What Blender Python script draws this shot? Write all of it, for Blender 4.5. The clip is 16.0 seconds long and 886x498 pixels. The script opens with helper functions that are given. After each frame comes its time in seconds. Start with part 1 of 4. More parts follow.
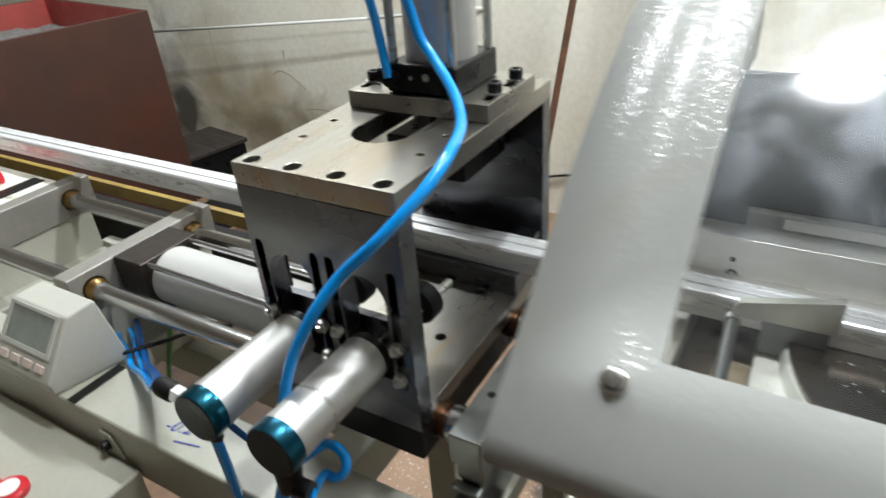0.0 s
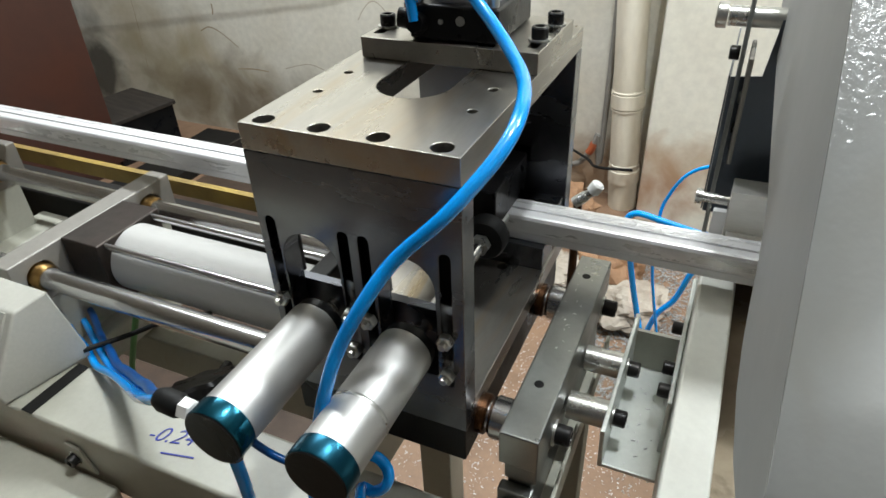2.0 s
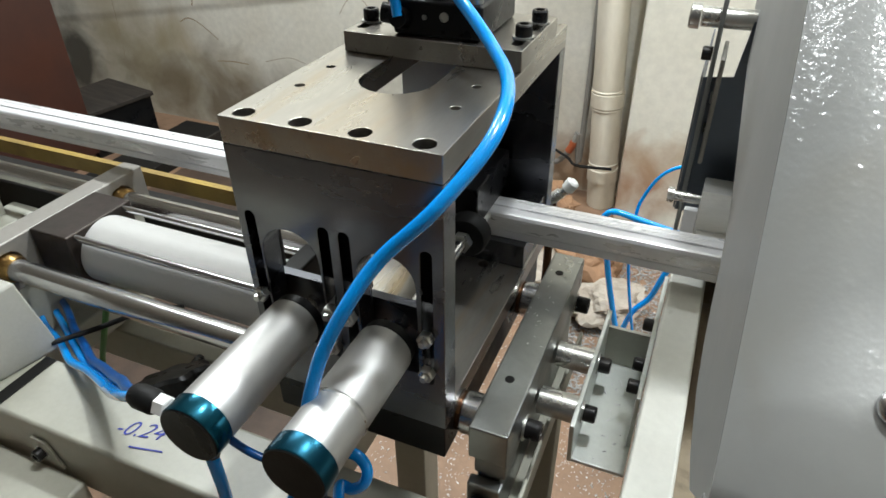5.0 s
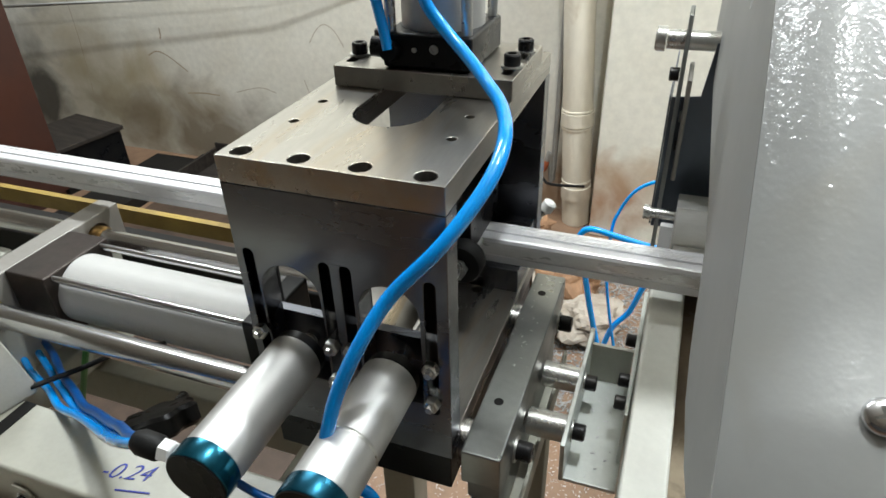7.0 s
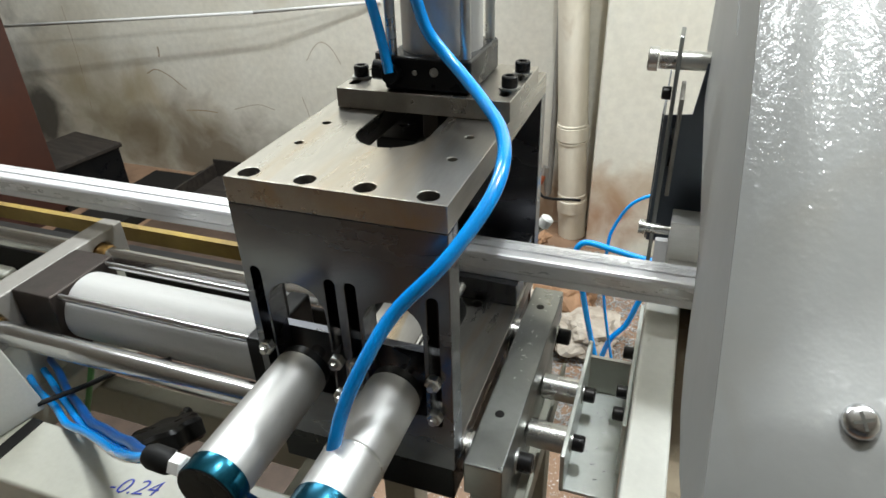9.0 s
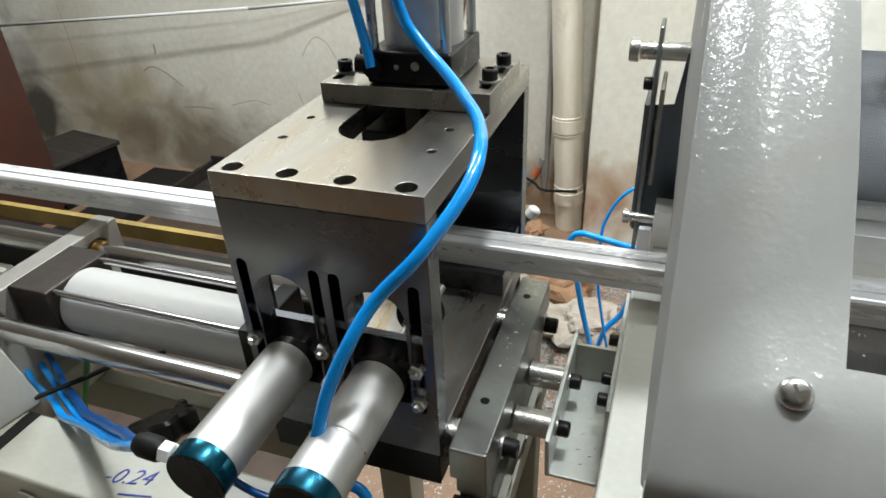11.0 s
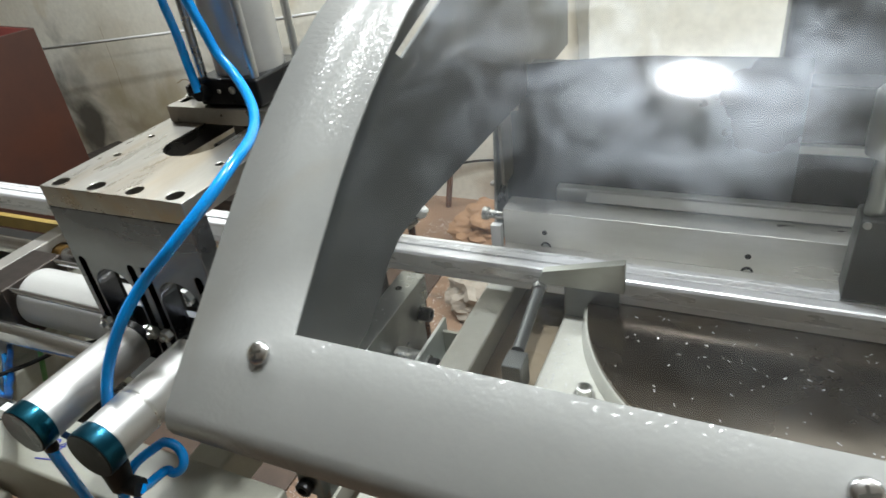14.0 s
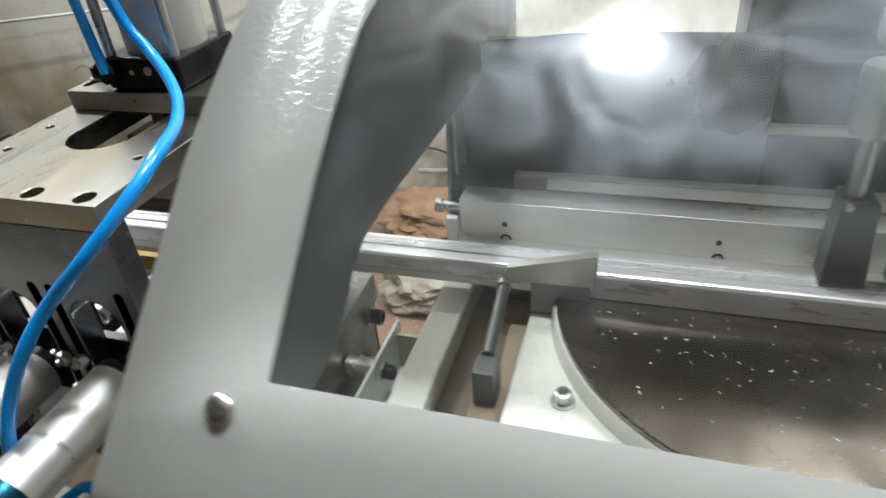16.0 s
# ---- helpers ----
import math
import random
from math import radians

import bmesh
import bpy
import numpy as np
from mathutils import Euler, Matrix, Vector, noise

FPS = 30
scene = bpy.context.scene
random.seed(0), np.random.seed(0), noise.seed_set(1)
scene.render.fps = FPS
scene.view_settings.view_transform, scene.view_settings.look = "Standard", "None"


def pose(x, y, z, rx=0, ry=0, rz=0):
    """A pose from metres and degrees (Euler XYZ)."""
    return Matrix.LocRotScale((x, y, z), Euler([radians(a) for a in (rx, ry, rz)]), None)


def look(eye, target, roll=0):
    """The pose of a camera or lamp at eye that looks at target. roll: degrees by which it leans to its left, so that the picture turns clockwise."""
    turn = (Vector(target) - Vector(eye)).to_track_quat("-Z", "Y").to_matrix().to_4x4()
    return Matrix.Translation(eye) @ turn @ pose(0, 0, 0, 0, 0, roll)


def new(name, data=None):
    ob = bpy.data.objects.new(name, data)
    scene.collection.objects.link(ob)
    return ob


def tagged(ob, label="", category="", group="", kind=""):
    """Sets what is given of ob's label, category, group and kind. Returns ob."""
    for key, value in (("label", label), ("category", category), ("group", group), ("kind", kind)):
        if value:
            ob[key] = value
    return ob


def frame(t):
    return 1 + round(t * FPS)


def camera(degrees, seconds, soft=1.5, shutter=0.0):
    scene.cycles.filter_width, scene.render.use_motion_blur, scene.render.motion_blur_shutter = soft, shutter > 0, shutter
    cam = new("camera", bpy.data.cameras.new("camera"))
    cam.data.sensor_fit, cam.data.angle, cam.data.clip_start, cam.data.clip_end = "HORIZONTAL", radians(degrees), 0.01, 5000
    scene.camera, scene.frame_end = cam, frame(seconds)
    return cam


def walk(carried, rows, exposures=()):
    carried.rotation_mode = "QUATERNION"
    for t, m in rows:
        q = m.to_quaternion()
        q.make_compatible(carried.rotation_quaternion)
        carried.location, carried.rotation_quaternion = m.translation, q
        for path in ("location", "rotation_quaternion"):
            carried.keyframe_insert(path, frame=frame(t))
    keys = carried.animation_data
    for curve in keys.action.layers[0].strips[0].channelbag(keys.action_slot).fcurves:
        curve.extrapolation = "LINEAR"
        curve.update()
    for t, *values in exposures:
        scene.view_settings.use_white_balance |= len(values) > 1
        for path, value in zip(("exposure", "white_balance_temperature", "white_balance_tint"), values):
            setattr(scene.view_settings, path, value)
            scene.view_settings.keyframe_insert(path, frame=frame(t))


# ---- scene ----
cam = camera(68.3, 16.0, 1.6, 0.35)
PATH = [
    (0, (0.248, -0.332, 1.243), (-0.679, 1.126, 0.236), -4.6),
    (0.4, (0.165, -0.292, 1.224), (-0.818, 1.106, 0.184), -5.4),
    (0.5, (0.156, -0.287, 1.217), (-0.811, 1.093, 0.14), -5.0),
    (1, (0.14, -0.288, 1.212), (-0.607, 1.204, 0.109), -2.5),
    (1.5, (0.137, -0.307, 1.213), (-0.558, 1.209, 0.109), -1.9),
    (2, (0.134, -0.311, 1.215), (-0.578, 1.191, 0.102), -2.4),
    (2.5, (0.138, -0.307, 1.215), (-0.539, 1.211, 0.102), -2.0),
    (3, (0.139, -0.309, 1.216), (-0.55, 1.205, 0.106), -1.9),
    (3.5, (0.142, -0.313, 1.218), (-0.553, 1.205, 0.117), -1.9),
    (4, (0.145, -0.311, 1.217), (-0.552, 1.197, 0.104), -1.9),
    (6.5, (0.134, -0.309, 1.212), (-0.433, 1.253, 0.099), 0.9),
    (7, (0.137, -0.314, 1.22), (-0.467, 1.266, 0.152), -1.7),
    (7.5, (0.142, -0.314, 1.223), (-0.457, 1.27, 0.158), -2.2),
    (8, (0.134, -0.314, 1.222), (-0.455, 1.277, 0.163), -1.9),
    (8.5, (0.136, -0.321, 1.227), (-0.462, 1.283, 0.194), -1.8),
    (11, (0.155, -0.33, 1.232), (-0.448, 1.263, 0.183), -2.8),
    (11.5, (0.195, -0.322, 1.234), (-0.445, 1.248, 0.173), -4.1),
    (12, (0.218, -0.324, 1.241), (-0.463, 1.232, 0.186), -4.6),
    (12.5, (0.253, -0.317, 1.245), (-0.425, 1.24, 0.189), -5.5),
    (13, (0.294, -0.318, 1.25), (-0.41, 1.235, 0.204), -6.3),
    (13.5, (0.33, -0.319, 1.251), (-0.412, 1.216, 0.204), -7.4),
    (14, (0.376, -0.311, 1.256), (-0.409, 1.203, 0.211), -7.4),
    (14.5, (0.404, -0.295, 1.248), (-0.376, 1.203, 0.177), -7.5),
    (15, (0.434, -0.289, 1.247), (-0.369, 1.2, 0.18), -7.9),
    (15.5, (0.436, -0.293, 1.247), (-0.333, 1.208, 0.171), -6.9),
    (16, (0.324, -0.272, 1.235), (-0.235, 1.303, 0.135), -5.3),
]
walk(cam, [(t, look(eye, target, roll)) for t, eye, target, roll in PATH],
     [(0.0, 0.14), (0.5, 0.27), (1.0, 0.43), (1.5, 0.11), (2.0, 0.03), (4.0, 0.03), (8.0, 0.06), (14.0, 0.05), (15.0, 0.09), (16.0, 0.03)])

# ---- world, lamps, exposure ----
world = bpy.data.worlds.new("room_dark")
scene.world = world
world.use_nodes = True
world.node_tree.nodes["Background"].inputs[0].default_value = (0.75, 0.8, 0.9, 1)
world.node_tree.nodes["Background"].inputs[1].default_value = 0.01
scene.view_settings.exposure = 0.0
LAMP_AT, LAMP_W = (0.26, 0.24, 2.62), 66.0      # bright LED bulb over the saw
# Unseen ceiling tubes, added to brighten the wall and pilaster.
FILL_TUBES = [((-1.3, 1.05, 2.72), 48.0), ((1.3, 1.0, 2.72), 70.0)]


def lamp(name, at, watts, size, size_y, color):
    data = bpy.data.lights.new(name, "AREA")
    data.shape, data.size, data.size_y, data.energy, data.color = "RECTANGLE", size, size_y, watts, color
    ob = new(name, data)
    ob.matrix_world = pose(*at)
    return ob


for at, watts in FILL_TUBES:
    lamp("tube_fill_light", (at[0], at[1], at[2] - 0.06), watts, 1.2, 0.12, (0.91, 0.975, 1.0))
spot = bpy.data.lights.new("bulb_light", "POINT")
spot.energy, spot.shadow_soft_size, spot.color = LAMP_W, 0.05, (0.92, 0.98, 1.0)
new("bulb_light", spot).location = (LAMP_AT[0], LAMP_AT[1], LAMP_AT[2] - 0.12)

# ---- materials ----


def mat(name, c1, c2=None, rough=0.5, metal=0.0, scale=8.0, fine=120.0, bump=0.05, bumpscale=None, stretch=(1, 1, 1), rvar=0.12,
        coat=0.0, emit=None, power=0.0, spots=None, lo=0.35, hi=0.65, grain=0.14, spec=0.5, pebble=None, stains=()):
    """A surface with two scales of variation in colour, gloss and relief."""
    m = bpy.data.materials.new(name)
    m.use_nodes = True
    nt = m.node_tree
    N, L = nt.nodes, nt.links
    b = N["Principled BSDF"]
    c2 = c2 or tuple(0.8 * v for v in c1)
    co = N.new("ShaderNodeTexCoord")
    mp = N.new("ShaderNodeMapping")
    mp.inputs["Scale"].default_value = stretch
    L.new(co.outputs["Object"], mp.inputs[0])
    n1, n2 = N.new("ShaderNodeTexNoise"), N.new("ShaderNodeTexNoise")
    for n, s, d in ((n1, scale, 6), (n2, fine, 3)):
        n.inputs["Scale"].default_value, n.inputs["Detail"].default_value, n.inputs["Roughness"].default_value = s, d, 0.6
        L.new(mp.outputs[0], n.inputs["Vector"])
    ramp = N.new("ShaderNodeMapRange")
    ramp.inputs["From Min"].default_value, ramp.inputs["From Max"].default_value = lo, hi
    L.new(n1.outputs["Fac"], ramp.inputs["Value"])
    mix = N.new("ShaderNodeMix")
    mix.data_type = "RGBA"
    mix.inputs["A"].default_value, mix.inputs["B"].default_value = (*c1, 1), (*c2, 1)
    L.new(ramp.outputs[0], mix.inputs["Factor"])
    out = mix.outputs["Result"]
    mix2 = N.new("ShaderNodeMix")
    mix2.data_type, mix2.blend_type = "RGBA", "MULTIPLY"
    mix2.inputs["Factor"].default_value = grain
    L.new(out, mix2.inputs["A"])
    gr = N.new("ShaderNodeMapRange")
    gr.inputs["From Min"].default_value, gr.inputs["From Max"].default_value, gr.inputs["To Min"].default_value = 0.3, 0.7, 0.55
    L.new(n2.outputs["Fac"], gr.inputs["Value"])
    L.new(gr.outputs[0], mix2.inputs["B"])
    out = mix2.outputs["Result"]
    if spots:                                   # (colour, scale, amount): stains with a shape of their own
        n3 = N.new("ShaderNodeTexNoise")
        n3.inputs["Scale"].default_value, n3.inputs["Detail"].default_value, n3.inputs["Distortion"].default_value = spots[1], 8, 0.8
        L.new(mp.outputs[0], n3.inputs["Vector"])
        r3 = N.new("ShaderNodeMapRange")
        r3.inputs["From Min"].default_value, r3.inputs["From Max"].default_value = 1 - spots[2], 1.12 - spots[2]
        L.new(n3.outputs["Fac"], r3.inputs["Value"])
        mix3 = N.new("ShaderNodeMix")
        mix3.data_type = "RGBA"
        mix3.inputs["B"].default_value = (*spots[0], 1)
        L.new(r3.outputs[0], mix3.inputs["Factor"])
        L.new(out, mix3.inputs["A"])
        out = mix3.outputs["Result"]
    for cx, cz, rx, rz, tone, most in stains:    # damp, rust and a near-black patch at places of their own: middle, reach, colour, depth
        off, far, edge = N.new("ShaderNodeMapping"), N.new("ShaderNodeVectorMath"), N.new("ShaderNodeMapRange")
        off.inputs["Location"].default_value, off.inputs["Scale"].default_value = (-cx / rx, 0, -cz / rz), (1 / rx, 0, 1 / rz)
        far.operation = "LENGTH"
        L.new(co.outputs["Object"], off.inputs[0])
        L.new(off.outputs[0], far.inputs[0])
        ragged, blot = N.new("ShaderNodeMath"), N.new("ShaderNodeTexNoise")
        blot.inputs["Scale"].default_value, blot.inputs["Detail"].default_value, blot.inputs["Distortion"].default_value = 1.1 / min(rx, rz), 7, 0.6
        L.new(co.outputs["Object"], blot.inputs["Vector"])
        ragged.operation, ragged.inputs[1].default_value = "MULTIPLY_ADD", 2.2
        L.new(blot.outputs["Fac"], ragged.inputs[0])
        L.new(far.outputs["Value"], ragged.inputs[2])
        edge.inputs["From Min"].default_value, edge.inputs["From Max"].default_value = 1.3, 2.25
        edge.inputs["To Min"].default_value, edge.inputs["To Max"].default_value = most, 0.0
        L.new(ragged.outputs[0], edge.inputs["Value"])
        mix4 = N.new("ShaderNodeMix")
        mix4.data_type = "RGBA"
        mix4.inputs["B"].default_value = (*tone, 1)
        L.new(edge.outputs[0], mix4.inputs["Factor"])
        L.new(out, mix4.inputs["A"])
        out = mix4.outputs["Result"]
    L.new(out, b.inputs["Base Color"])
    rr = N.new("ShaderNodeMapRange")
    rr.inputs["From Min"].default_value, rr.inputs["From Max"].default_value = 0.3, 0.7
    rr.inputs["To Min"].default_value, rr.inputs["To Max"].default_value = max(0.02, rough - rvar), min(1, rough + rvar)
    L.new(n1.outputs["Fac"], rr.inputs["Value"])
    L.new(rr.outputs[0], b.inputs["Roughness"])
    b.inputs["Metallic"].default_value = metal
    b.inputs["Coat Weight"].default_value = coat
    b.inputs["Specular IOR Level"].default_value = spec
    if pebble:                                  # (scale, strength): pebbled clear coat
        pn, pb = N.new("ShaderNodeTexNoise"), N.new("ShaderNodeBump")
        pn.inputs["Scale"].default_value, pn.inputs["Detail"].default_value = pebble[0], 1.0
        L.new(mp.outputs[0], pn.inputs["Vector"])
        pb.inputs["Strength"].default_value, pb.inputs["Distance"].default_value = pebble[1], 0.001
        L.new(pn.outputs["Fac"], pb.inputs["Height"])
        L.new(pb.outputs[0], b.inputs["Coat Normal"])
        b.inputs["Coat Roughness"].default_value = 0.17
    if bump:
        src = n2
        if bumpscale:
            src = N.new("ShaderNodeTexNoise")
            src.inputs["Scale"].default_value = bumpscale
            L.new(mp.outputs[0], src.inputs["Vector"])
        bp = N.new("ShaderNodeBump")
        bp.inputs["Strength"].default_value, bp.inputs["Distance"].default_value = bump, 0.002
        L.new(src.outputs["Fac"], bp.inputs["Height"])
        L.new(bp.outputs[0], b.inputs["Normal"])
    if emit:
        b.inputs["Emission Color"].default_value, b.inputs["Emission Strength"].default_value = (*emit, 1), power
    return m


# Reflections put into the colour: upright plates darker, flat plates paler and tan.
STEEL_DIM = mat("ground_steel_dim", (0.19, 0.195, 0.212), (0.13, 0.134, 0.148), 0.26, 1.0, 5, 90, 0.015, stretch=(1, 2.5, 2.5), rvar=0.09)
STEEL_LIT = mat("ground_steel_lit", (0.46, 0.44, 0.405), (0.36, 0.34, 0.305), 0.3, 1.0, 7, 90, 0.02, stretch=(5, 1, 5), rvar=0.07, spots=((0.4, 0.33, 0.24), 3, 0.48))
BLOCK = mat("milled_steel", (0.34, 0.35, 0.34), (0.27, 0.28, 0.27), 0.36, 1.0, 14, 150, 0.08)
ALU = mat("mill_aluminium", (0.8, 0.8, 0.815), (0.76, 0.76, 0.775), 0.42, 0.5, 6, 200, 0.0, stretch=(0.8, 3, 3), rvar=0.04, grain=0.06)
FENCE = mat("worn_aluminium", (0.82, 0.81, 0.78), (0.72, 0.71, 0.67), 0.36, 0.75, 7, 120, 0.03, stretch=(1, 6, 6))
SATIN = mat("satin_cylinder_tube", (0.6, 0.6, 0.59), (0.52, 0.515, 0.5), 0.48, 0.9, 5, 220, 0.01, stretch=(2, 0.6, 2), rvar=0.03, grain=0.08)
WHITE_TUBE = mat("pearl_cylinder_tube", (0.47, 0.465, 0.45), (0.43, 0.425, 0.41), 0.45, 0.0, 5, 150, 0.03, stretch=(0.6, 6, 6), rvar=0.06)
TEAL = mat("teal_anodised", (0.008, 0.085, 0.13), (0.004, 0.05, 0.085), 0.26, 0.85, 20, 200, 0.03)
BLACK = mat("black_coating", (0.006, 0.006, 0.007), (0.01, 0.0095, 0.009), 0.34, 0.0, 20, 200, 0.06, spec=0.2)
RUBBER = mat("black_rubber", (0.006, 0.006, 0.006), (0.01, 0.01, 0.01), 0.6, 0.0, 40, 300, 0.015, spec=0.2)
OXIDE = mat("black_oxide_screw", (0.022, 0.022, 0.024), (0.035, 0.032, 0.03), 0.35, 0.7, 40, 300, 0.05)
CHROME = mat("hard_chrome", (0.66, 0.66, 0.67), (0.58, 0.58, 0.59), 0.22, 1.0, 6, 200, 0.02, stretch=(0.5, 8, 8), rvar=0.04)
ZINC = mat("zinc_plate", (0.62, 0.62, 0.6), (0.5, 0.5, 0.47), 0.3, 0.9, 30, 200, 0.05)
WOOD_STEEL = mat("brown_oxide_steel", (0.055, 0.042, 0.036), (0.034, 0.028, 0.024), 0.4, 0.7, 20, 150, 0.06)
CROSS = mat("dull_cross_plate_steel", (0.28, 0.265, 0.24), (0.22, 0.205, 0.185), 0.45, 0.35, 10, 140, 0.06)
GALV = mat("galvanised_sheet", (0.74, 0.77, 0.74), (0.64, 0.67, 0.64), 0.42, 0.5, 12, 160, 0.05, spots=((0.3, 0.3, 0.27), 9, 0.4))
CREAM = mat("cream_machine_paint", (0.41, 0.405, 0.345), (0.35, 0.345, 0.29), 0.42, 0.0, 6, 160, 0.05, spots=((0.3, 0.25, 0.16), 7, 0.34))
WHITE_RAIL = mat("white_machine_paint", (0.72, 0.72, 0.66), (0.62, 0.61, 0.55), 0.45, 0.0, 9, 160, 0.05, spots=((0.3, 0.27, 0.2), 20, 0.36))
CONSOLE = mat("console_plastic", (0.47, 0.465, 0.42), (0.44, 0.435, 0.39), 0.5, 0.0, 10, 300, 0.05, rvar=0.05)
GREY = mat("grey_hammer_paint", (0.33, 0.333, 0.325), (0.295, 0.299, 0.291), 0.62, 0.0, 5, 200, 0.0, rvar=0.05, grain=0.07, coat=0.8, pebble=(380, 0.62), spec=0.2, spots=((0.275, 0.27, 0.25), 9, 0.36))
GREY_FLANK = mat("grey_flank_paint", (0.36, 0.363, 0.355), (0.32, 0.324, 0.316), 0.5, 0.0, 5, 200, 0.0, rvar=0.05, grain=0.06)
# The guard's grey darkened to hold the shade inside it; spots are smudges.
GREY_SHADE = mat("grey_inside_shade", (0.066, 0.07, 0.07), (0.048, 0.052, 0.052), 0.4, 0.35, 5, 160, 0.0, spots=((0.11, 0.11, 0.11), 9, 0.36))
HOUSING = mat("blue_grey_sheet", (0.125, 0.15, 0.185), (0.1, 0.12, 0.15), 0.34, 0.6, 4, 120, 0.0, grain=0.05)
BLUE = mat("blue_air_hose", (0.0, 0.33, 0.9), (0.0, 0.28, 0.82), 0.18, 0.0, 6, 200, 0.0, rvar=0.04, coat=0.4)
DARKBLUE = mat("dark_blue_hose", (0.0, 0.075, 0.28), (0.0, 0.055, 0.22), 0.3, 0.0, 6, 200, 0.0, rvar=0.04)
GREEN = mat("green_wire", (0.06, 0.3, 0.06), (0.05, 0.22, 0.05), 0.4)
BRASS = mat("brass_bush", (0.42, 0.26, 0.09), (0.2, 0.12, 0.05), 0.34, 1.0, 30, 200, 0.05)
BRONZE = mat("oiled_bronze", (0.13, 0.055, 0.022), (0.05, 0.024, 0.012), 0.32, 0.8, 30, 200, 0.05)
RUST = mat("rusty_pipe_steel", (0.17, 0.075, 0.04), (0.09, 0.045, 0.03), 0.7, 0.0, 14, 90, 0.15, grain=0.3)
OILY = mat("oily_channel_paint", (0.34, 0.28, 0.2), (0.19, 0.14, 0.095), 0.3, 0.0, 9, 120, 0.06, spots=((0.1, 0.07, 0.045), 14, 0.42))
GREYPIPE = mat("grey_conduit", (0.3, 0.29, 0.27), (0.22, 0.21, 0.19), 0.5)
ORANGE = mat("orange_joint", (0.55, 0.14, 0.05), (0.4, 0.1, 0.04), 0.5)
YELLOW = mat("yellow_cable_track", (0.34, 0.23, 0.04), (0.2, 0.13, 0.03), 0.5, 0.0, 12, 200, 0.06)
# The third patch is nearly black and ragged, on the wall beside the bin.
WALL = mat("stained_plaster", (0.78, 0.76, 0.68), (0.68, 0.64, 0.54), 0.75, 0.0, 1.6, 40, 0.1, spots=((0.5, 0.42, 0.28), 2.1, 0.4), rvar=0.08, grain=0.3,
           stains=((-2.35, 0.25, 0.5, 0.42, (0.3, 0.24, 0.13), 0.75), (-1.85, 0.1, 0.55, 0.22, (0.16, 0.115, 0.065), 0.85), (-2.74, 0.2, 0.2, 0.45, (0.04, 0.034, 0.026), 0.9), (-0.32, 0.08, 0.22, 0.2, (0.3, 0.17, 0.08), 0.8)))
# Unseen south wall, made dark so that the steel reflects a dark room.
WALL_UNSEEN = mat("dark_reflection_wall", (0.16, 0.175, 0.2), (0.12, 0.13, 0.15), 0.7, 0.0, 2, 40, 0.05)
PILASTER = mat("pilaster_plaster", (0.78, 0.76, 0.67), (0.72, 0.69, 0.59), 0.75, 0.0, 1.6, 40, 0.06, spots=((0.5, 0.4, 0.26), 3.5, 0.36), grain=0.25,
               stains=((-0.03, 0.14, 0.16, 0.16, (0.33, 0.15, 0.06), 0.8), (0.1, 0.25, 0.2, 0.1, (0.4, 0.26, 0.14), 0.6)))
PIPE = mat("cream_pipe_paint", (0.76, 0.71, 0.6), (0.62, 0.55, 0.43), 0.55, 0.0, 5, 60, 0.08, stretch=(1, 1, 0.4), spots=((0.34, 0.23, 0.13), 7, 0.42))
FLOOR = mat("oily_brown_floor", (0.3, 0.185, 0.115), (0.2, 0.12, 0.075), 0.5, 0.0, 4, 80, 0.25, spots=((0.06, 0.04, 0.03), 5, 0.42), grain=0.35)
BIN = mat("dark_red_bin_paint", (0.06, 0.019, 0.011), (0.04, 0.014, 0.009), 0.5, 0.0, 3, 60, 0.06)
BIN_IN = mat("red_bin_inside", (0.4, 0.06, 0.05), (0.3, 0.05, 0.04), 0.5, 0.0, 5, 80, 0.06)
FLUFF = mat("grey_swarf", (0.42, 0.42, 0.41), (0.25, 0.25, 0.25), 0.55, 0.4, 40, 200, 0.5, grain=0.35)
WOOD = mat("dirty_wood", (0.03, 0.021, 0.015), (0.016, 0.012, 0.009), 0.75, 0.0, 5, 60, 0.2, stretch=(1, 8, 8), grain=0.35)
# Dark brown of the shaded floor behind the feeder.
FLOOR_SHADE = mat("dark_brown_floor_shade", (0.085, 0.052, 0.034), (0.04, 0.025, 0.018), 0.6, 0.0, 6, 80, 0.1)
DULL_BLACK = mat("dull_black_steel", (0.008, 0.008, 0.008), (0.014, 0.012, 0.01), 0.7, 0.0, 4, 80, 0.1, spec=0.2)
CARD = mat("brown_cardboard", (0.34, 0.19, 0.1), (0.24, 0.13, 0.07), 0.75, 0.0, 8, 100, 0.15, grain=0.35)
PAPER = mat("crumpled_paper", (0.42, 0.37, 0.31), (0.3, 0.25, 0.2), 0.8, 0.0, 14, 100, 0.3, grain=0.35)
DISC = mat("oiled_table_disc", (0.24, 0.2, 0.16), (0.165, 0.14, 0.112), 0.28, 0.95, 5, 120, 0.06, spots=((0.5, 0.46, 0.4), 60, 0.3))
LCD = mat("lcd_screen", (0.26, 0.28, 0.26), (0.2, 0.22, 0.2), 0.15, 0.0, 30, 200, 0.0)
BUTTON = mat("pale_pink_button", (0.62, 0.5, 0.45), (0.56, 0.45, 0.4), 0.5)
RED = mat("red_plastic", (0.6, 0.02, 0.03), (0.5, 0.02, 0.03), 0.35)
STRAP = mat("white_strap", (0.78, 0.78, 0.76), (0.68, 0.68, 0.66), 0.6)
SCUFF = mat("brown_scuff", (0.33, 0.26, 0.17), (0.44, 0.37, 0.27), 0.8, 0.0, 12, 60, 0.1)
